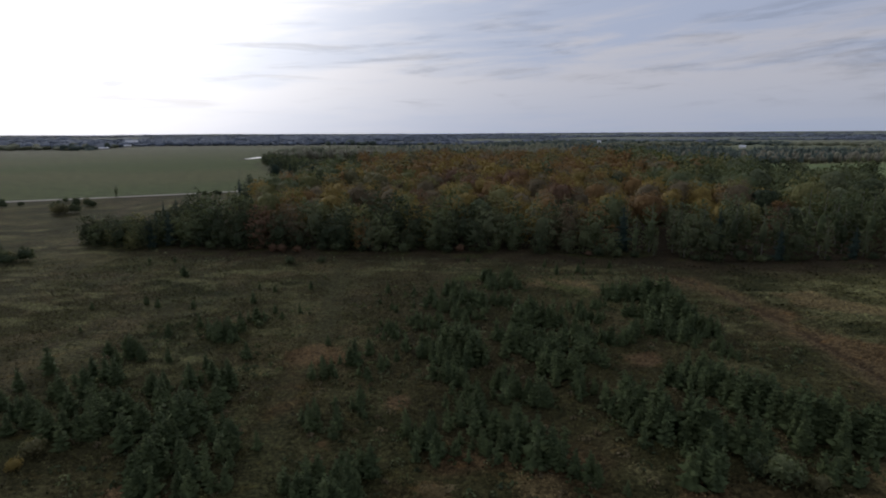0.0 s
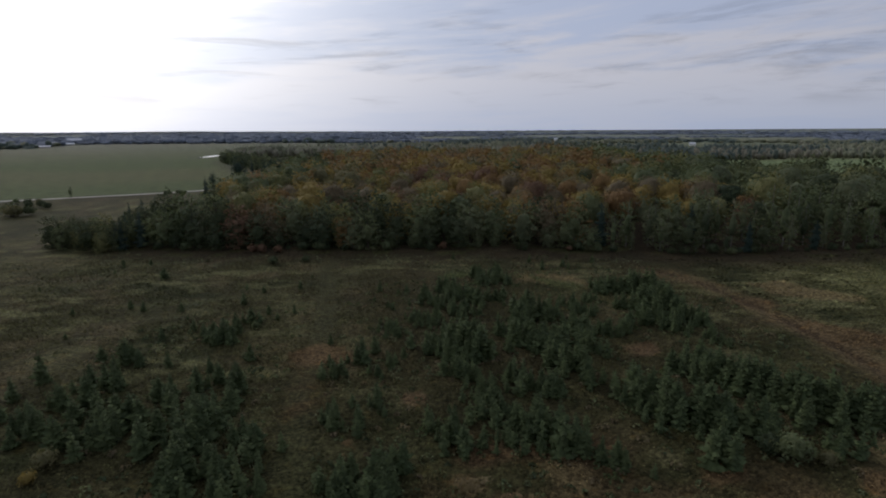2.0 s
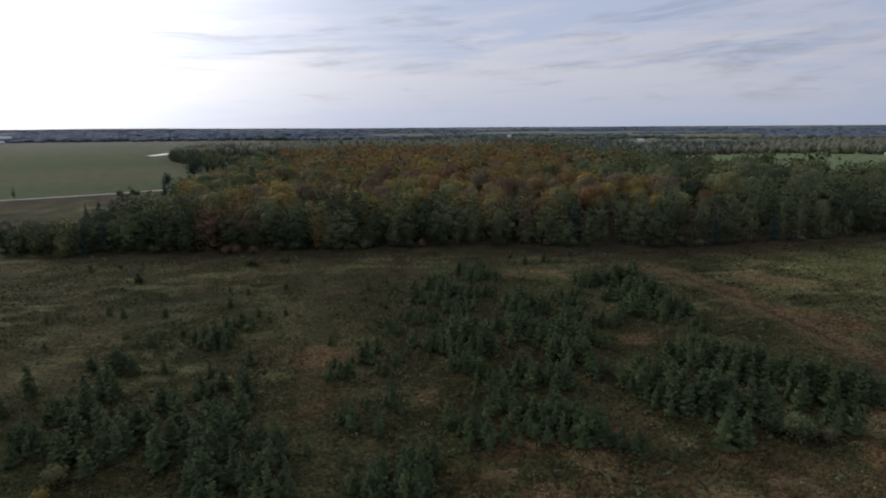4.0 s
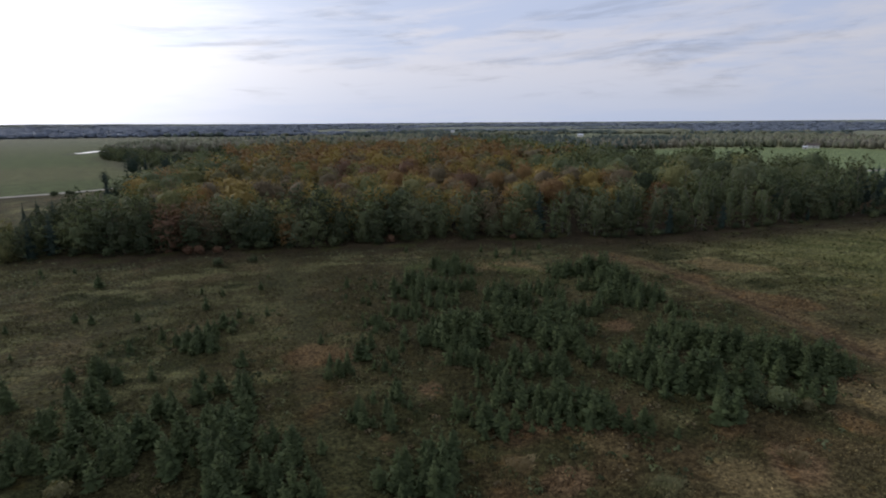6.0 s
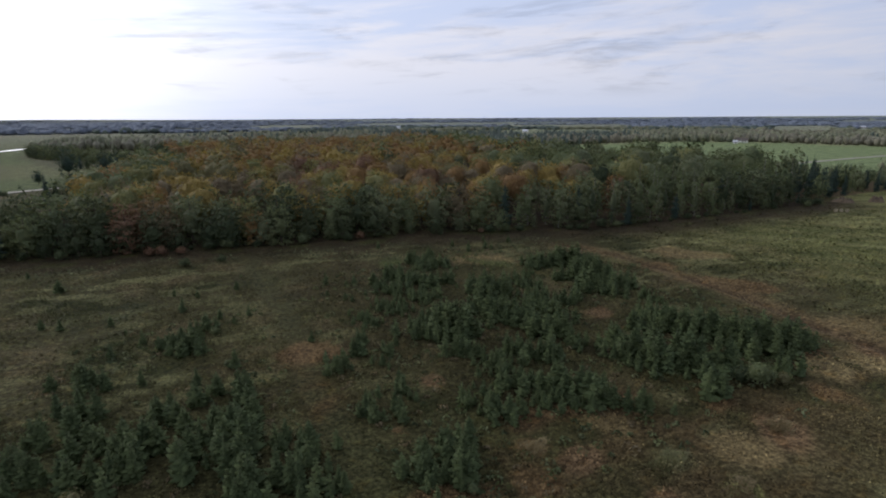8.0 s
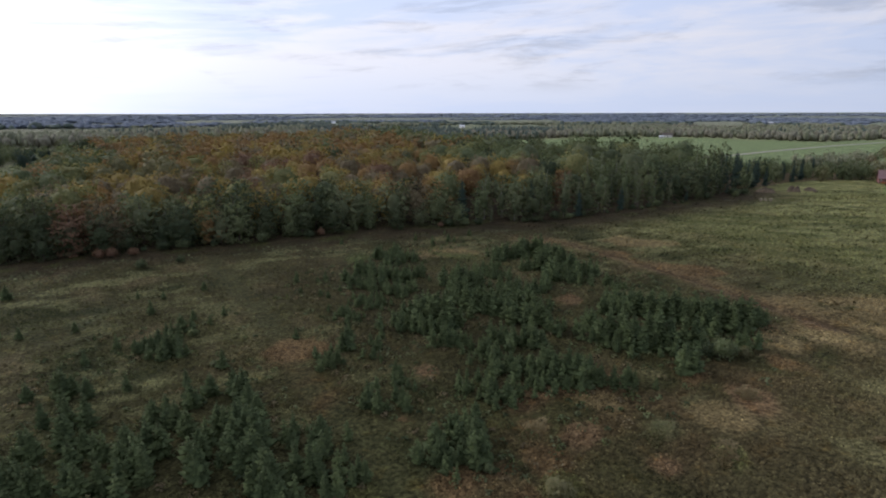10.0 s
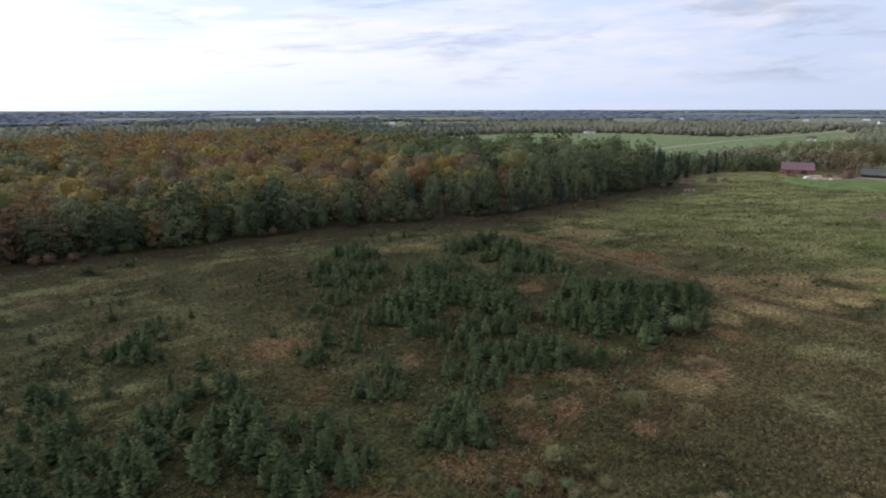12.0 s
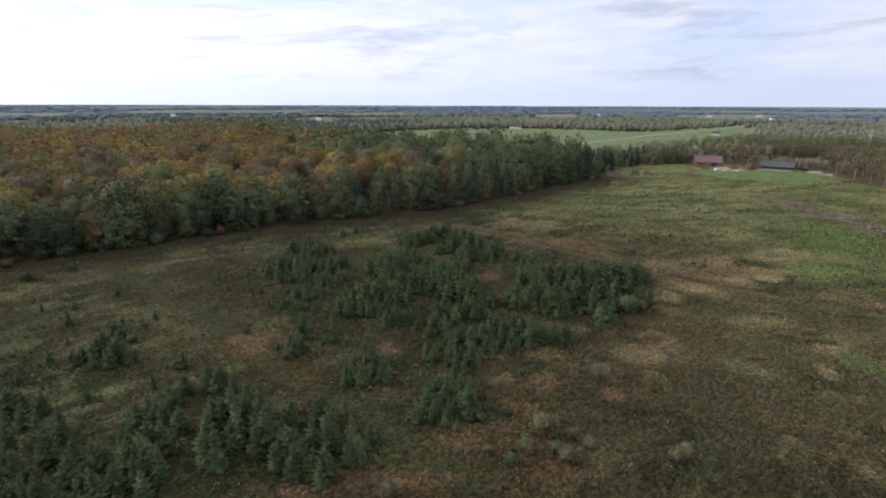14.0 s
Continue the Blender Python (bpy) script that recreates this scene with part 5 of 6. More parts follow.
# farther trees turn to the blue leaf, which stands for haze
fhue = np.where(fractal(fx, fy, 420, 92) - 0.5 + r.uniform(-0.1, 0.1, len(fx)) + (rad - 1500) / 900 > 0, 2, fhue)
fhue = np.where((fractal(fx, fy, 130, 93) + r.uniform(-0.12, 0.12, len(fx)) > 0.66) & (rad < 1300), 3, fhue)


TINY = [bough_crown(690 + i, 26, 0.095, 1.0, 0.12, 0.46, 13, 0.6, 4, 0.55) for i in range(4)] + [bough_crown(695 + i, 26, 0.075, 1.0, 0.02, 0.30, 12, 0.9, 4, 0.6) for i in range(2)]


def far_wood(name, sel, seed):
    """Wide low lumps of canopy, one for one or several far trees."""
    r = np.random.default_rng(seed)
    vs, fs, mi, ti, o = [], [], [], [], 0
    for x, y, h, w, hue in zip(fx[sel], fy[sel], fh[sel], wid[sel], fhue[sel]):
        if x * x + y * y < 600 ** 2:
            v, fl = TINY[r.choice((4, 5) if hue == 1 else (0, 1, 2, 3))]
        else:
            v, fl = LUMP[r.choice((3, 4, 8, 9, 0, 6) if hue == 1 else (0, 1, 2, 5, 6, 7))]
        a, w, h = r.uniform(0, 6.28), w * r.uniform(0.7, 1.35), h * r.uniform(0.75, 1.1)
        c, s = math.cos(a) * w, math.sin(a) * w
        vs.append(np.column_stack([v[:, 0] * c - v[:, 1] * s + x, v[:, 0] * s + v[:, 1] * c + y, v[:, 2] * h]))
        fs += [f + o for f in fl]
        mi += [np.full(len(f), hue) for f in fl]
        ti.append(np.full(len(v), r.uniform()))
        o += len(v)
    v = np.concatenate(vs)
    v[:, 2] += ground_height(v[:, 0], v[:, 1]) * (np.hypot(v[:, 0], v[:, 1]) > 1000)
    sets = [[(f, q) for f, q in zip(fs, mi) if f.shape[1] == n_] for n_ in (4, 3)]
    mi = [q for g in sets for _, q in g]
    ob = new(name, mesh_np(name, v, [np.concatenate([f for f, _ in g]) for g in sets], [FAR_OLIVE, FAR_DARK, HAZE_BLUE, FAR_TAN], np.concatenate(mi), {"tint": np.concatenate(ti)}, smooth=True))
    return tagged(ob, "far dark mixed woods reaching to the horizon, haze put into their leaf colours", "trees", kind="stuff")


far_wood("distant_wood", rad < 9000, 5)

# ---- rough grass and weeds ----
r = np.random.default_rng(55)
TUFT = bpy.data.materials.new("weeds_and_grass")
TUFT.use_nodes = True
n = Nodes(TUFT.node_tree)
p = TUFT.node_tree.nodes["Principled BSDF"]
isle = n.add("ShaderNodeNewGeometry").outputs["Random Per Island"]
tone = n.vec("SCALE", n.add("ShaderNodeAttribute", attribute_name="cover").outputs["Color"])
n.put(tone.node.inputs["Scale"], n.maths("ADD", n.span(isle, 0, 1, 0.55, 1.25), n.span(isle, 0.86, 1.0, 0.0, 0.7)))
n.put(p.inputs["Base Color"], tone)
p.inputs["Roughness"].default_value, p.inputs["Specular IOR Level"].default_value = 0.85, 0.1
count = 290000
ta = radians(1) * r.uniform(-64, 100, count)
td = 12 + 175 * r.uniform(0, 1, count) ** 1.05
tx, ty = -25 + td * np.sin(ta), 5 + td * np.cos(ta)
ok = (ty < 172) & ~inside(tx, ty, WOOD)
ok &= r.uniform(size=count) < np.clip(3.0 * fractal(tx, ty, 6, 95) - 0.95, 0.12, 1)
ok &= (from_line(tx, ty, TRACK) > 1.8) | (r.uniform(size=count) < 0.12)
tx, ty = tx[ok], ty[ok]
m = len(tx)
tz = ground_height(tx, ty)
th = r.uniform(0.05, 0.42, m) * (0.4 + 1.1 * fractal(tx, ty, 11, 96)) + 0.28 * np.clip((fractal(tx, ty, 1.5, 66) - 0.4) * 4, 0, 1)
at = np.column_stack([tx, ty, tz + th])
v, f = clumps(r, at, np.tile((0.0, 0.0, 1.0), (m, 1)), 0.13, 0.9)
tussock = np.clip((fractal(tx, ty, 1.5, 66) - 0.36) * 4.2, 0.0, 1.0)
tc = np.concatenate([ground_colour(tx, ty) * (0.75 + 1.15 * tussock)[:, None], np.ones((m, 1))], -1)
hx, hy = scatter([(66, 0), (76, 60), (70, 150), (200, 155), (300, 150), (300, 70), (250, 40), (180, -10)], 1.15, 59)
keep = (r.uniform(size=len(hx)) < np.clip(3.2 * fractal(hx / 1.8, hy, 5, 98) - 1.1, 0.04, 1)) & ~inside(hx, hy, LAWN) & ~inside(hx, hy, WOOD)
hx, hy = hx[keep], hy[keep]
hv, hf = clumps(r, np.column_stack([hx, hy, ground_height(hx, hy) + 0.12]), np.tile((0.0, -0.2, 1.0), (len(hx), 1)), 0.42, 0.5)
hc = np.concatenate([ground_colour(hx, hy) * 1.15, np.ones((len(hx), 1))], -1)
v, f, tc = np.concatenate([v, hv]), np.concatenate([f, hf + len(v)]), np.concatenate([tc, hc])
# laid grass: low pale swathes in rows across the open slope
hx, hy = scatter([(-135, 112), (-128, 172), (-90, 176), (60, 158), (66, 120), (30, 128), (-8, 118), (-40, 110)], 0.95, 62)
row_ = fractal(hx / 3.0 + hy * 0.2, hy - 0.25 * hx, 2.4, 63)
keep = (row_ + r.uniform(-0.05, 0.05, len(hx)) > 0.535) & (from_line(hx, hy, TRACK) > 2.5) & (from_line(hx, hy, EDGE) > 8) & (fractal(hx, hy, 28, 64) > 0.42)
hx, hy = hx[keep], hy[keep]
hv, hf = clumps(r, np.column_stack([hx, hy, ground_height(hx, hy) + r.uniform(0.08, 0.3, len(hx))]), np.tile((0.15, -0.25, 1.0), (len(hx), 1)), 0.36, 0.35)
hc = np.concatenate([np.tile((0.070, 0.074, 0.036), (len(hx), 1)) * r.uniform(0.75, 1.25, (len(hx), 1)), np.ones((len(hx), 1))], -1)
v, f, tc = np.concatenate([v, hv]), np.concatenate([f, hf + len(v)]), np.concatenate([tc, hc])
weeds = new("rough_grass", mesh_np("rough_grass", v, f, [TUFT], attrs={"cover": np.repeat(tc, 4, axis=0)}))
tagged(weeds, "rough autumn grass and dry weeds", "grass", kind="stuff")

MAT_GRASS = bpy.data.materials.new("matted_grass")
MAT_GRASS.use_nodes = True
n = Nodes(MAT_GRASS.node_tree)
p = MAT_GRASS.node_tree.nodes["Principled BSDF"]
tone = n.vec("SCALE", n.add("ShaderNodeAttribute", attribute_name="cover").outputs["Color"])
n.put(tone.node.inputs["Scale"], n.span(n.noise(n.add("ShaderNodeTexCoord").outputs["Object"], 6.0, 3, 0.6), 0.3, 0.7, 0.6, 1.4))
n.put(p.inputs["Base Color"], tone)
p.inputs["Roughness"].default_value, p.inputs["Specular IOR Level"].default_value = 0.9, 0.08
# tussocks: low uneven mounds of matted grass over the slope and the upper meadow
r = np.random.default_rng(68)
near_x, near_y = scatter([(-105, 100), (-100, 168), (-60, 170), (66, 150), (64, 46), (50, 10), (0, 10), (-40, 38), (-70, 52)], 0.82, 69)
keep = r.uniform(size=len(near_x)) < np.clip(3.4 * fractal(near_x, near_y, 13, 70) - 1.0, 0.08, 1)
keep &= (from_line(near_x, near_y, TRACK) > 2.4) & (from_line(near_x, near_y, EDGE) > 9)
far_x, far_y = scatter([(70, 30), (72, 148), (200, 150), (262, 140), (250, 60), (180, 20), (110, -10), (74, 0)], 1.25, 71)
far_keep = (r.uniform(size=len(far_x)) < np.clip(3.4 * fractal(far_x / 2, far_y, 8, 72) - 1.1, 0.05, 1)) & (from_line(far_x, far_y, EDGE) > 9)
qx, qy = np.concatenate([near_x[keep], far_x[far_keep]]), np.concatenate([near_y[keep], far_y[far_keep]])
big_ = np.concatenate([np.full(keep.sum(), 1.0), np.full(far_keep.sum(), 1.3)])
m = len(qx)
ring_a = np.arange(6) * np.pi / 3 + r.uniform(0, 1, (m, 1))
ring_r = (r.uniform(0.22, 0.5, m) * big_)[:, None] * r.uniform(0.7, 1.3, (m, 6))
foot_z = ground_height(qx, qy)
rim_ = np.stack([qx[:, None] + np.cos(ring_a) * ring_r * 1.3, qy[:, None] + np.sin(ring_a) * ring_r * 0.85, np.repeat(foot_z[:, None] - 0.06, 6, axis=1)], -1)
peak = np.column_stack([qx + r.normal(0, 0.08, m), qy + r.normal(0, 0.08, m), foot_z + r.uniform(0.14, 0.42, m) * big_ ** 0.5])
v = np.concatenate([rim_, peak[:, None]], 1).reshape(-1, 3)
o = np.arange(m)[:, None] * 7
f = np.stack([np.stack([o[:, 0] + i, o[:, 0] + (i + 1) % 6, o[:, 0] + 6], -1) for i in range(6)], 1).reshape(-1, 3)
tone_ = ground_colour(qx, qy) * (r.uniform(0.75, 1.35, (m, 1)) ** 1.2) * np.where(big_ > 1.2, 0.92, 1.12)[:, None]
tussocks = new("tussock_grass", mesh_np("tussock_grass", v, f, [MAT_GRASS], attrs={"cover": np.repeat(np.concatenate([tone_, np.ones((m, 1))], -1), 7, axis=0)}))
tagged(tussocks, "low tussocks of matted dry grass", "grass", kind="stuff")

# small spruces that close the plantation's rows
r = np.random.default_rng(56)
SMALL = [spruce_crown(450 + i, 1.0, (0.34, 0.27, 0.36, 0.30)[i], 9, 6, 0.0) for i in range(4)]
knots = np.array(KNOTS)
upper = np.array(PLANTED["knot_a"] + PLANTED["knot_b"] + PLANTED["knot_c"] + PLANTED["knot_d"])
stand_ = np.array(PLANTED["front_a"] + PLANTED["front_b"] + PLANTED["front_c"] + PLANTED["stem_a"])
pick_ = np.concatenate([knots[r.integers(len(knots), size=430)], upper[r.integers(len(upper), size=380)], stand_[r.integers(len(stand_), size=95)]])
sx, sy = pick_[:, 0] + r.normal(0, 1.5, len(pick_)), pick_[:, 1] + r.normal(0, 1.5, len(pick_))
grove("spruce_thicket", sx, sy, pick_[:, 2] * r.uniform(0.55, 1.1, len(sx)), SMALL, np.full(len(sx), len(LEAF_ORDER) + 2), "small close-set spruces filling the plantation", 9)

# brambles and brush between the young spruces
r = np.random.default_rng(57)
bx_, by_ = scatter([(-62, 60), (-60, 108), (-20, 118), (-8, 140), (40, 150), (66, 120), (62, 60), (46, 46), (10, 44), (-20, 44)], 2.6, 58)
inner = np.repeat(knots[:, :2], 2, axis=0) + r.normal(0, 1.3, (2 * len(knots), 2))
keep = (r.uniform(size=len(bx_)) < np.clip(2.6 * fractal(bx_, by_, 10, 97) - 0.8, 0, 1)) & (from_line(bx_, by_, TRACK) > 3)
bx_, by_ = bx_[keep], by_[keep]
lone = len(bx_)
bx_, by_ = np.concatenate([bx_, inner[:, 0]]), np.concatenate([by_, inner[:, 1]])
each = 22
cx, cy = np.repeat(bx_, each), np.repeat(by_, each)
size = np.repeat(r.uniform(0.35, 0.95, len(bx_)), each)
d = sphere_dirs(r, len(cx))
d[:, 2] = np.abs(d[:, 2]) * 0.8
at = np.column_stack([cx, cy, ground_height(cx, cy)]) + d * size[:, None]
v, f = clumps(r, at, d, 0.2, 0.8)
hue = np.repeat(np.where(np.arange(len(bx_)) < lone, r.integers(0, 4, len(bx_)), 4), each)
brush = new("bramble_brush", mesh_np("bramble_brush", v, f, [LEAF["dark"], LEAF["brown"], LEAF["green"], LEAF["grey"], NEEDLE], hue, {"tint": np.repeat(np.repeat(r.uniform(size=len(bx_)), each), 4)}))
tagged(brush, "low olive and brown brambles among the young spruces", "brush", kind="stuff")

# ---- buildings ----
RED_ROOF = material("red_metal_roof", (0.155, 0.088, 0.090), 0.5, 0.8, 0.2, 0.0, 0.0, 0.4)
RED_WALL = material("red_painted_boards", (0.21, 0.10, 0.09), 0.8, 2.0, 0.25, 0.2)
DARK_ROOF = material("dark_shingle_roof", (0.085, 0.090, 0.084), 0.85, 1.2, 0.3, 0.3)
DARK_WALL = material("dark_boards_and_shade", (0.05, 0.042, 0.036), 0.9, 2.0, 0.3, 0.2)
WHITE_WALL = material("white_siding", (0.78, 0.77, 0.74), 0.7, 1.5, 0.08)
GREY_ROOF = material("grey_metal_roof", (0.55, 0.57, 0.60), 0.45, 0.6, 0.12, 0.0, 0.2, 0.5)
SHINGLE = material("brown_shingle_roof", (0.10, 0.085, 0.075), 0.9, 1.2, 0.25)
PANE = material("window_glass", (0.03, 0.035, 0.04), 0.12, 1.0, 0.1, spec=0.6)
CONCRETE = material("concrete", (0.42, 0.40, 0.37), 0.9, 2.0, 0.2, 0.2)


def gabled(name, m, length, width, eaves, ridge, wall, roof, label, category, doors=(), windows=(), over=0.5, foot=None):
    """A house or shed with four walls, two roof slopes, doors and windows; its long side faces -y of its own."""
    ob = thing(name, m, label, category)
    L, W, t = length / 2, width / 2, 0.2
    for y0, y1 in ((-W, -W + t), (W - t, W)):
        part("wall", bx(-L, L, y0, y1, -0.2, eaves), wall, ob)
    for x0, x1 in ((-L, -L + t), (L - t, L)):
        bm = bmesh.new()
        pts = [(-W + t, -0.2), (W - t, -0.2), (W - t, eaves), (0, ridge - 0.15), (-W + t, eaves)]
        a_ = [bm.verts.new((x0, y, z)) for y, z in pts]
        b_ = [bm.verts.new((x1, y, z)) for y, z in pts]
        bm.faces.new(a_[::-1])
        bm.faces.new(b_)
        for i in range(5):
            bm.faces.new((a_[i], a_[(i + 1) % 5], b_[(i + 1) % 5], b_[i]))
        part("gable_wall", bm, wall, ob)
    k = (ridge - eaves) / W
    for s in (-1, 1):
        bm = bmesh.new()
        e = W + over
        c = [(-L - over, s * e, eaves - k * over), (L + over, s * e, eaves - k * over), (L + over, 0, ridge), (-L - over, 0, ridge)]
        lo = [bm.verts.new(q) for q in c]
        hi = [bm.verts.new((q[0], q[1], q[2] + 0.16)) for q in c]
        for q in (lo[::-1], hi):
            bm.faces.new(q if s < 0 else q[::-1])
        for i in range(4):
            bm.faces.new((lo[i], lo[(i + 1) % 4], hi[(i + 1) % 4], hi[i]))
        bmesh.ops.recalc_face_normals(bm, faces=bm.faces)
        slope = part("roof", bm, roof, ob)
        # raised seams down the slope
        seams = int(length / 1.2)
        for i in range(1, seams):
            bm = bmesh.new()
            x = -L - over + (length + 2 * over) * i / seams
            c = [(x - 0.04, s * e, eaves - k * over + 0.165), (x + 0.04, s * e, eaves - k * over + 0.165), (x + 0.04, 0, ridge + 0.165), (x - 0.04, 0, ridge + 0.165)]
            lo = [bm.verts.new(q) for q in c]
            hi = [bm.verts.new((q[0], q[1], q[2] + 0.06)) for q in c]
            bm.faces.new(lo), bm.faces.new(hi)
            for j in range(4):
                bm.faces.new((lo[j], lo[(j + 1) % 4], hi[(j + 1) % 4], hi[j]))
            bmesh.ops.recalc_face_normals(bm, faces=bm.faces)
            part("seam", bm, roof, slope)
    part("ridge_cap", bx(-L - over, L + over, -0.16, 0.16, ridge + 0.1, ridge + 0.25, 0.04), roof, ob)
    for x, w, h, mat in doors:
        d_ = part("door", bx(x - w / 2, x + w / 2, -W - 0.08, -W - 0.005, 0.0, h, 0.02), mat, ob)
        part("handle", bx(x + w * 0.35, x + w * 0.35 + 0.06, -W - 0.14, -W - 0.081, 1.0, 1.3), CONCRETE, d_)
    for x, z, w, h in windows:
        f_ = part("window", bx(x - w / 2, x + w / 2, -W - 0.06, -W - 0.005, z, z + h, 0.015), WHITE_WALL, ob)
        part("pane", bx(x - w / 2 + 0.09, x + w / 2 - 0.09, -W - 0.085, -W - 0.061, z + 0.09, z + h - 0.09), PANE, f_)
    if foot:
        part("footing", bx(-L - 0.15, L + 0.15, -W - 0.25, -W - 0.002, -0.2, foot), CONCRETE, ob)
    return ob


facing = math.degrees(math.atan2(137 - 151, 309 - 301))
ax_, ay_ = math.cos(radians(facing + 90)), math.sin(radians(facing + 90))
gabled("red_barn", pose(305 + ax_ * 5.0, 144 + ay_ * 5.0, 0, 0, 0, facing), 15.8, 10, 2.8, 6.4, RED_WALL, RED_ROOF, "long red barn with a dull red metal roof", "barn",
       doors=((3.0, 3.2, 2.8, DARK_WALL), (-4.5, 1.1, 2.1, DARK_WALL)), windows=((-1.0, 1.2, 1.0, 0.9), (-7, 1.2, 1.0, 0.9)))
facing = math.degrees(math.atan2(98 - 116, 317 - 314))
ax_, ay_ = math.cos(radians(facing + 90)), math.sin(radians(facing + 90))
# its dark walls stand in for the shade under an open-sided roof
gabled("dark_shed", pose(315.3 + ax_ * 4.5, 108 + ay_ * 4.5, 0, 0, 0, facing), 16.5, 9, 2.4, 4.9, DARK_WALL, DARK_ROOF, "long low shed with a dark green-grey roof", "shed",
       doors=((-5, 3, 2.2, DARK_WALL), (4, 2.4, 2.2, DARK_WALL)), over=0.7, foot=0.5)
for x, y, turn, L, W, e, q, wl, rf, nm, lb in (
        (600, 540, -50, 13, 8, 3.0, 5.6, WHITE_WALL, SHINGLE, "farmhouse", "white farmhouse with a brown roof by the hay field"),
        (574, 528, -50, 5, 4, 2.4, 3.6, WHITE_WALL, GREY_ROOF, "garage", "small white outbuilding near the farmhouse"),
        (658, 274, -70, 9, 7, 2.8, 5.0, WHITE_WALL, SHINGLE, "farmhouse", "white house among trees beside the road"),
        (560, 1040, -25, 11, 8, 3.5, 6.0, WHITE_WALL, GREY_ROOF, "white_barn", "large white barn with a pale metal roof"),
        (-755, 1235, 30, 20, 8, 2.6, 4.4, CONCRETE, GREY_ROOF, "farm_shed", "pale-roofed farm shed at the field's far side"),
        (-800, 1405, 25, 20, 9, 3.0, 5.2, CONCRETE, GREY_ROOF, "farm_shed", "pale-roofed farm shed at the field's far side"),
        (-940, 1680, 30, 34, 14, 6.0, 12.0, DARK_WALL, GREY_ROOF, "farm_shed", "long farm shed in front of distant woods"),
        (420, 1500, -15, 10, 8, 3.5, 6.5, WHITE_WALL, GREY_ROOF, "white_barn", "small far white barn among woods"),
        (1466, 600, -50, 11, 8, 3.0, 5.2, CONCRETE, GREY_ROOF, "farm_shed", "far pale farm shed among open fields"),
        (1576, 512, -60, 14, 9, 3.2, 5.6, CONCRETE, GREY_ROOF, "farm_shed", "long pale farm shed near the horizon"),
        (1441, 442, -40, 10, 8, 3.0, 5.2, WHITE_WALL, SHINGLE, "farmhouse", "far white farmhouse beside dark trees"),
        (1370, 870, -20, 11, 8, 3.0, 5.4, CONCRETE, GREY_ROOF, "farm_shed", "far pale farm shed by a pale field")):
    gabled(nm, pose(x, y, 0, 0, 0, turn), L, W, e, q, wl, rf, lb, "house" if nm == "farmhouse" else "shed",
           doors=((0.5, 1.0, 2.05, SHINGLE),), windows=((-L * 0.3, 1.0, 1.2, 1.2), (L * 0.28, 1.0, 1.2, 1.2)))

# ---- round the sheds: heaps, bales, timber, tarpaulins ----
EARTH = material("dug_earth", (0.092, 0.070, 0.048), 0.95, 0.7, 0.55, 0.6)
STRAW_MAT = material("weathered_straw", (0.23, 0.20, 0.14), 0.95, 4.0, 0.3, 0.5)
TIMBER = material("raw_timber", (0.42, 0.34, 0.25), 0.85, 3.0, 0.3, 0.3, grain=(0.3, 1, 1))
RUST_METAL = material("rusty_metal", (0.10, 0.060, 0.045), 0.8, 3.0, 0.4, 0.3)
TARP = material("pale_tarpaulin", (0.36, 0.33, 0.29), 0.55, 1.2, 0.12, 0.3)
ORANGE_PAINT = material("orange_paint", (0.28, 0.10, 0.04), 0.5, 2.0, 0.15)
TYRE = material("black_rubber", (0.03, 0.03, 0.03), 0.9, 4.0, 0.2)


def heap(name, x, y, rx, ry, h, mat, label, category, turn=0, seed=0):
    """A heap with an uneven crest, slumped at its foot."""
    g = np.linspace(-1.15, 1.15, 26)
    gx, gy = np.meshgrid(g, g)
    d = np.hypot(gx, gy)
    z = h * np.clip(1.05 - d ** 2.2, 0, 1) * (0.35 + 1.0 * vnoise(gx * 3 + seed * 9, gy * 3, 0.9, seed)) + 0.25 * h * (vnoise(gx * 9 + seed, gy * 9, 1.0, seed + 2) - 0.5) * (d < 1)
    z = np.where(d > 1.02, -0.25, z)
    i = np.arange(26 * 26).reshape(26, 26)
    f = np.stack([i[:-1, :-1], i[:-1, 1:], i[1:, 1:], i[1:, :-1]], -1).reshape(-1, 4)
    ob = new(name, mesh_np(name, np.stack([gx * rx, gy * ry, z], -1).reshape(-1, 3), f, [mat], smooth=True))
    ob.matrix_world = pose(x, y, 0, 0, 0, turn)
    return tagged(ob, label, category)


for i, (x, y, a, c, h) in enumerate(((217.5, 160, 4.2, 2.6, 2.3), (231.5, 155, 3.2, 2.4, 2.6), (240.5, 152.5, 3.2, 2.2, 1.6), (238, 149.5, 2.4, 1.7, 1.1))):
    heap("earth_heap", x, y, a, c, h, EARTH, "heap of bare brown earth at the meadow's edge", "heap", -50 + 17 * i, i)


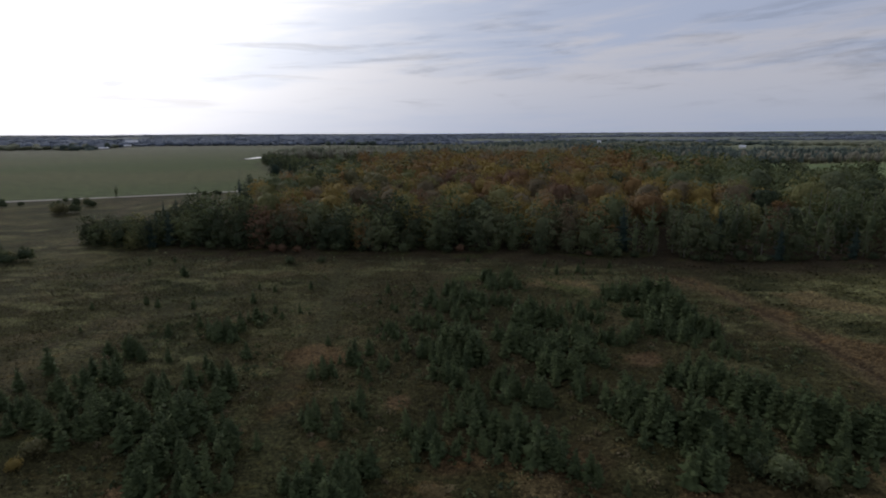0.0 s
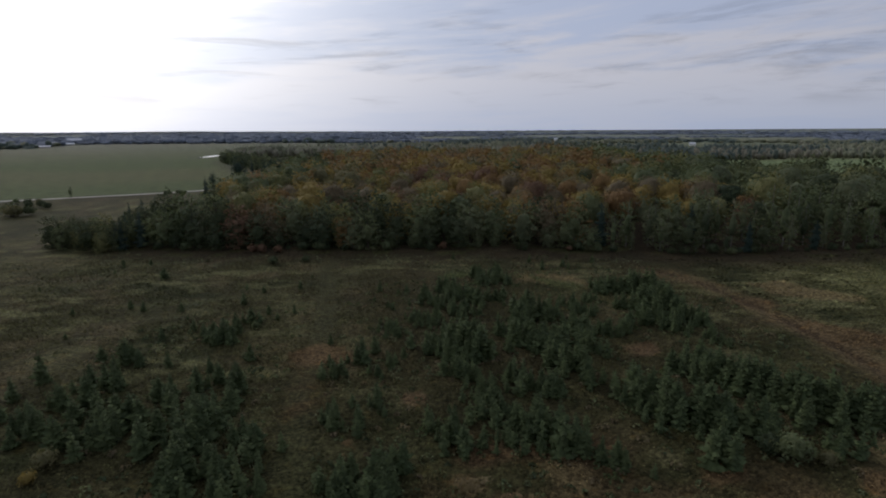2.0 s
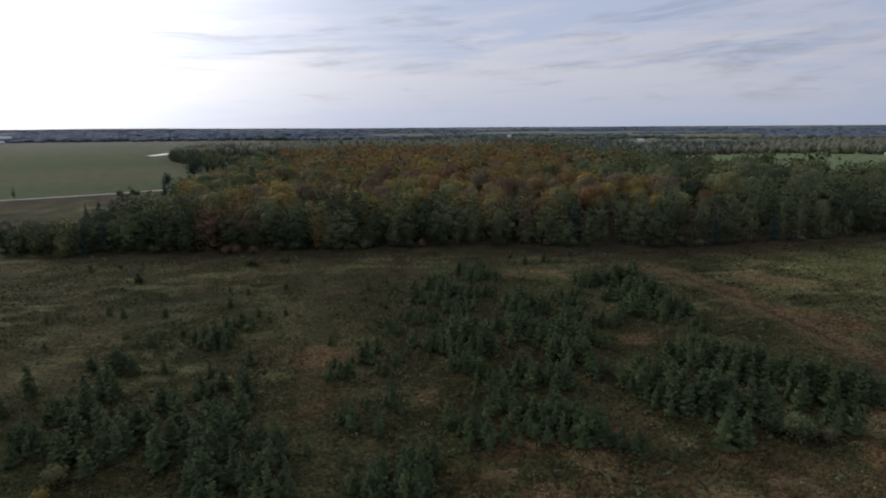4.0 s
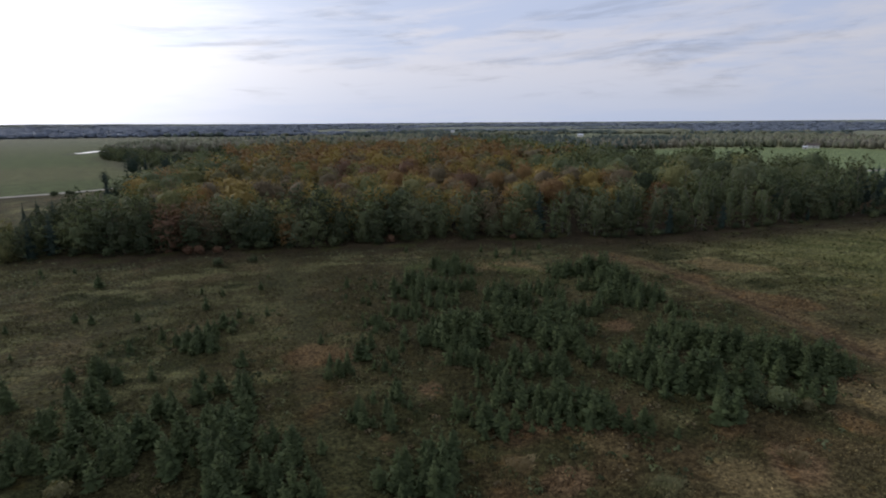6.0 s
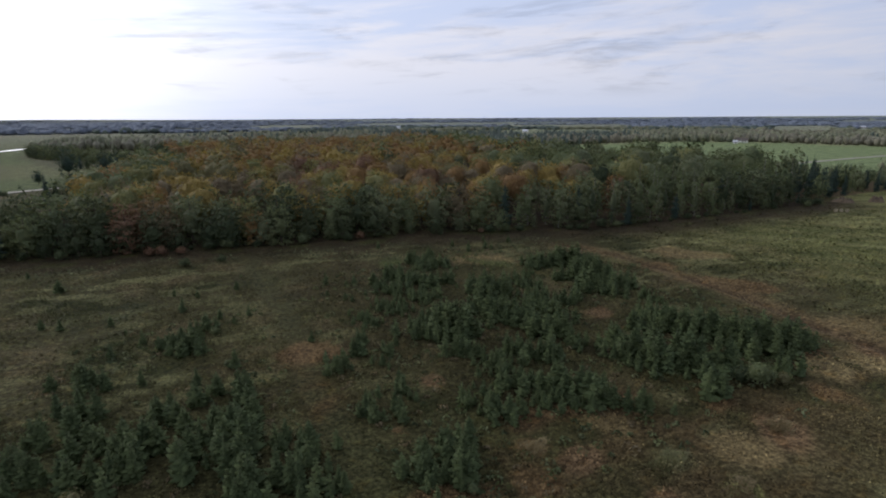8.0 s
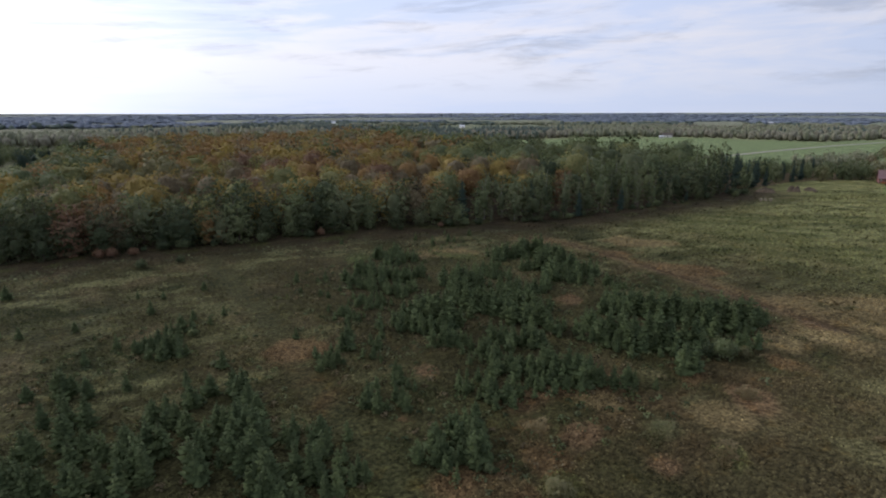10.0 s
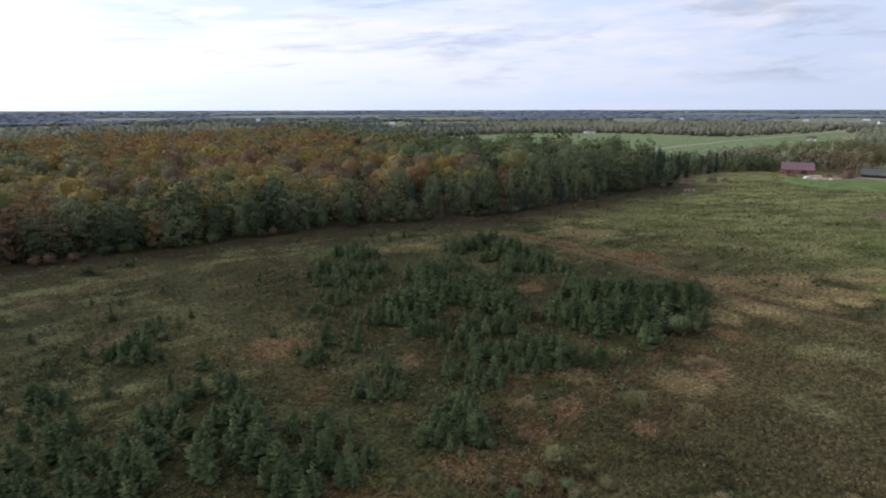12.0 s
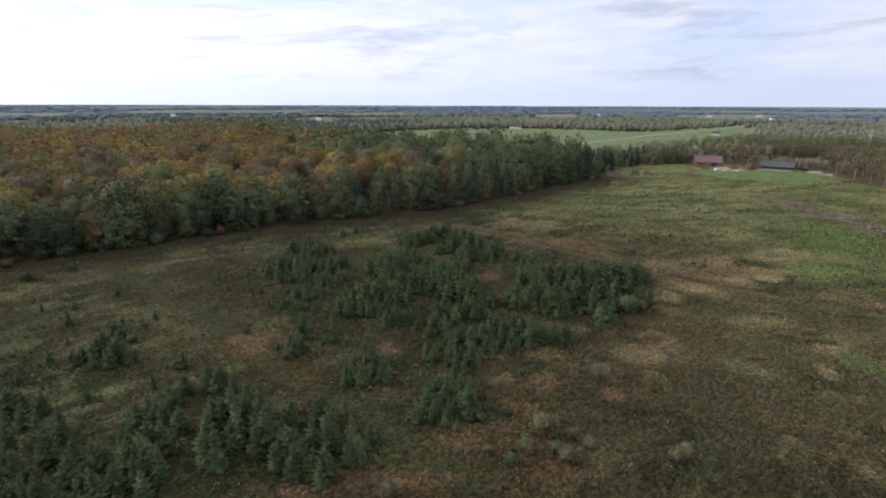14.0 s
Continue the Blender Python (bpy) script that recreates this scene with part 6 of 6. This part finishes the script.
def bale(x, y, turn):
    """A round bale lying on its side, bound with twine."""
    ob = thing("hay_bale", pose(x, y, 0.62, 0, 0, turn), "weathered grey round hay bale lying in the meadow", "hay bale", "hay bales")
    bm = bmesh.new()
    bmesh.ops.create_cone(bm, cap_ends=True, segments=20, radius1=0.66, radius2=0.66, depth=1.2, matrix=pose(0, 0, 0, 0, 90, 0))
    bmesh.ops.bevel(bm, geom=[e for e in bm.edges if len(e.link_faces) == 2 and any(len(q.verts) > 4 for q in e.link_faces)], offset=0.1, segments=2, affect="EDGES")
    part("roll", bm, STRAW_MAT, ob)
    for k in (-0.4, 0.0, 0.4):
        bm = bmesh.new()
        bmesh.ops.create_cone(bm, cap_ends=False, segments=20, radius1=0.669, radius2=0.669, depth=0.05, matrix=pose(k, 0, 0, 0, 90, 0))
        part("twine", bm, TIMBER, ob)


for x, y, t in ((190.4, 145.2, 20), (192.2, 144.2, 32), (194.1, 143.2, 25)):
    bale(x, y, t)


def log_pile(name, x, y, turn, length, across, rows, mat, label):
    """Logs or boards laid in a stack."""
    r = np.random.default_rng(int(x * 10 + y))
    ob = thing(name, pose(x, y, 0, 0, 0, turn), label, "timber")
    rad = across / 12
    for row in range(rows):
        for i in range(6 - row):
            bm = bmesh.new()
            bmesh.ops.create_cone(bm, cap_ends=True, segments=8, radius1=rad * r.uniform(0.8, 1.1), radius2=rad * r.uniform(0.7, 1.0), depth=length * r.uniform(0.85, 1.08),
                                  matrix=pose(r.uniform(-0.2, 0.2), (i - (5 - row) / 2) * rad * 2, rad + row * rad * 1.75, 0, 90, r.uniform(-3, 3)))
            part("log", bm, mat, ob)


log_pile("log_pile", 296.5, 131.5, -62, 6.0, 3.0, 3, TIMBER, "stack of pale raw timber between the sheds")
log_pile("log_pile", 291.5, 126.5, -40, 5.0, 2.4, 2, TIMBER, "low stack of pale logs on the lawn's edge")
log_pile("log_pile", 313.0, 87.5, -70, 7.0, 3.2, 3, TARP, "long pale pile beside the dark shed")
log_pile("log_pile", 311.0, 81.0, -66, 4.5, 2.6, 2, TIMBER, "short pale pile beside the wood")
heap("covered_pile", 293.0, 122.5, 2.6, 1.5, 1.1, TARP, "pile under a pale wrinkled tarpaulin", "pile", 25, 11)
heap("covered_pile", 288.0, 128.5, 2.2, 1.5, 1.2, TARP, "small pile under a pale tarpaulin", "pile", 60, 12)
for x, y, turn, long, across, rows, mat, lb in (
        (289.5, 124.5, -55, 3.2, 1.6, 2, TIMBER, "small stack of sawn boards on the lawn"), (299.0, 121.5, -30, 4.0, 1.8, 2, TIMBER, "loose stack of grey boards near the scrap heap"),
        (306.0, 130.5, -58, 4.6, 2.2, 3, RUST_METAL, "rusty steel pipes stacked by the barn"), (312.0, 121.0, 12, 5.0, 2.0, 2, RUST_METAL, "rusty beams leaning on the scrap heap"),
        (318.0, 119.5, -48, 4.0, 1.6, 2, RUST_METAL, "short rusty beams beside the dark shed"), (328.0, 96.5, -70, 5.5, 2.4, 3, DARK_WALL, "dark weathered boards stacked past the shed's end"),
        (333.0, 101.0, -40, 4.5, 2.4, 3, DARK_WALL, "dark weathered boards stacked past the shed's end"), (292.5, 142.0, -45, 3.6, 1.8, 2, RUST_METAL, "rusty red pipes laid before the barn")):
    log_pile("timber_pile" if mat in (TIMBER, DARK_WALL) else "pipe_pile", x, y, turn, long, across, rows, mat, lb)
heap("brush_heap", 309.0, 121.0, 5.4, 3.4, 4.0, RUST_METAL, "rusty brown scrap heap between the sheds", "heap", 10, 13)
heap("brush_heap", 304.0, 128.0, 3.2, 2.4, 1.9, RUST_METAL, "low rusty brown scrap heap by the barn", "heap", 40, 14)
heap("gravel_heap", 300.5, 133.0, 2.8, 2.0, 1.1, GRAVEL, "small heap of pale gravel by the barn", "heap", 5, 15)


def wagon(x, y, turn):
    """A small orange farm trailer: bed, sides, drawbar and wheels."""
    ob = thing("farm_trailer", pose(x, y, 0, 0, 0, turn), "small orange farm trailer parked before the barn", "trailer")
    part("bed", bx(-1.6, 1.6, -0.9, 0.9, 0.65, 0.78, 0.02), ORANGE_PAINT, ob)
    for y0, y1 in ((-0.9, -0.84), (0.84, 0.9)):
        part("side_board", bx(-1.6, 1.6, y0, y1, 0.782, 1.3, 0.01), ORANGE_PAINT, ob)
    part("tail_board", bx(1.54, 1.6, -0.838, 0.838, 0.782, 1.3, 0.01), ORANGE_PAINT, ob)
    part("drawbar", bx(-3.0, -1.602, -0.06, 0.06, 0.5, 0.64, 0.01), RUST_METAL, ob)
    for sy in (-1, 1):
        bm = bmesh.new()
        bmesh.ops.create_cone(bm, cap_ends=True, segments=16, radius1=0.38, radius2=0.38, depth=0.24, matrix=pose(0.2, sy * 1.03, 0.38, 90, 0, 0))
        w = part("wheel", bm, TYRE, ob)
        bm = bmesh.new()
        bmesh.ops.create_cone(bm, cap_ends=True, segments=12, radius1=0.2, radius2=0.2, depth=0.06, matrix=pose(0.2, sy * 1.17, 0.38, 90, 0, 0))
        part("rim", bm, ORANGE_PAINT, w)


wagon(297.2, 146.0, -58)


def car(x, y, turn, paint, label):
    """A parked car: lower body, cabin, panes and four wheels."""
    ob = thing("parked_car", pose(x, y, 0, 0, 0, turn), label, "car")
    bm = bmesh.new()
    prof = [(-2.15, 0.35), (2.15, 0.35), (2.2, 0.75), (1.3, 0.95), (0.7, 1.42), (-1.2, 1.45), (-1.9, 0.98), (-2.2, 0.85)]
    l_ = [bm.verts.new((px_, -0.86, pz)) for px_, pz in prof]
    r_ = [bm.verts.new((px_, 0.86, pz)) for px_, pz in prof]
    bm.faces.new(l_), bm.faces.new(r_[::-1])
    for i in range(8):
        bm.faces.new((l_[i], r_[i], r_[(i + 1) % 8], l_[(i + 1) % 8]))
    bmesh.ops.recalc_face_normals(bm, faces=bm.faces)
    bmesh.ops.bevel(bm, geom=list(bm.edges), offset=0.06, segments=2, affect="EDGES")
    part("body", bm, paint, ob)
    for sy in (-1, 1):
        part("side_window", bx(-1.1, 0.75, sy * 0.868 - 0.012, sy * 0.868 + 0.012, 1.0, 1.33, 0.01), PANE, ob)
        for wx_ in (-1.35, 1.35):
            bm = bmesh.new()
            bmesh.ops.create_cone(bm, cap_ends=True, segments=16, radius1=0.32, radius2=0.32, depth=0.2, matrix=pose(wx_, sy * 0.82, 0.32, 90, 0, 0))
            w = part("wheel", bm, TYRE, ob)
            bm = bmesh.new()
            bmesh.ops.create_cone(bm, cap_ends=True, segments=12, radius1=0.19, radius2=0.19, depth=0.03, matrix=pose(wx_, sy * 0.935, 0.32, 90, 0, 0))
            part("rim", bm, CONCRETE, w)


car(285.5, 131.0, -30, WHITE_WALL, "white car parked on the grass before the barn")

# churned mud with pale standing water and sticks where the track crosses the meadow
r = np.random.default_rng(77)
for i in range(34):
    k = r.uniform(0.1, 5.0)
    j = int(k) if int(k) < 5 else 4
    (ax_, ay_), (cx_, cy_) = MUD[j], MUD[j + 1]
    x, y = ax_ + (cx_ - ax_) * (k - j) + r.normal(0, 1.8), ay_ + (cy_ - ay_) * (k - j) + r.normal(0, 1.8)
    ob = thing("branch", pose(x, y, 0.14, 0, 0, 45 + r.normal(0, 25)), "pale bare branch lying in churned mud", "branch", "branches in the mud")
    v, f = stem(r.uniform(2.5, 6.0), 0.15, 2, i, 0.03, 5)
    v = v[:, [2, 1, 0]]
    o = new("limb", mesh_np("limb", v, f, [BARK_PALE]))
    o.parent = ob


def grass_clump(x, y, ra, rb, turn, mat, label, seed):
    """A stand of tall blades leaning over at the rim."""
    r = np.random.default_rng(seed)
    m = int(800 * ra * rb)
    k, a = np.sqrt(r.uniform(0, 1, m)), r.uniform(0, 2 * np.pi, m)
    k = k * (1 + 0.30 * np.sin(2 * a + seed) + 0.22 * np.sin(5 * a + 2 * seed)) * r.uniform(0.8, 1.1, m)
    gx, gy = np.cos(a) * k * ra, np.sin(a) * k * rb
    h = r.uniform(0.12, 0.45, m) * np.clip(1.1 - 0.6 * k, 0.2, 1)
    w = r.uniform(0.02, 0.045, m)
    q = r.uniform(0, np.pi, m)
    foot = np.column_stack([gx, gy, np.full(m, -0.15)])
    tip = np.column_stack([gx * 1.15 + 0.2 + r.normal(0, 0.16, m), gy * 1.15 + r.normal(0, 0.16, m), h])
    side = np.column_stack([np.cos(q) * w, np.sin(q) * w, np.zeros(m)])
    v = np.stack([foot - side, foot + side, tip + side * 1.5, tip - side * 1.5], 1).reshape(-1, 3)
    ob = new("grass_clump", mesh_np("grass_clump", v, np.arange(4 * m).reshape(-1, 4), [mat]))
    ob.matrix_world = pose(x, y, float(ground_height(np.array([x]), np.array([y]))[0]), 0, 0, turn)
    return tagged(ob, label, "grass", "tall grass clumps")


DRY = leaves("dry_grass", (0.155, 0.122, 0.054), (0.180, 0.142, 0.062), (0.14, 0.110, 0.050))
SEDGE_BLADES = leaves("grey_sedge", (0.105, 0.108, 0.042), (0.125, 0.122, 0.048), (0.115, 0.098, 0.044))
for i, (x, y, ra, rb, turn) in enumerate(((11, 44, 2.6, 1.5, 20), (14.5, 37.5, 2.2, 1.3, 40), (12, 19, 1.6, 1.0, 30), (49, 24, 1.7, 1.0, -40), (52, 27, 2.0, 0.9, -45), (47, 30, 1.5, 0.8, -40),
                                          (68, 22, 1.8, 1.0, -50), (34, 30, 1.5, 0.7, -30), (1, 27, 1.6, 0.8, 20), (57, 34, 2.0, 0.9, -45), (30, 45, 2.2, 1.2, 10), (-2, 52, 2.4, 1.2, 15))):
    grass_clump(x, y, ra, rb, turn, DRY if i % 3 else SEDGE_BLADES, "clump of tall pale dry grass among the weeds" if i % 3 else "clump of grey-green sedge among the weeds", 900 + i)
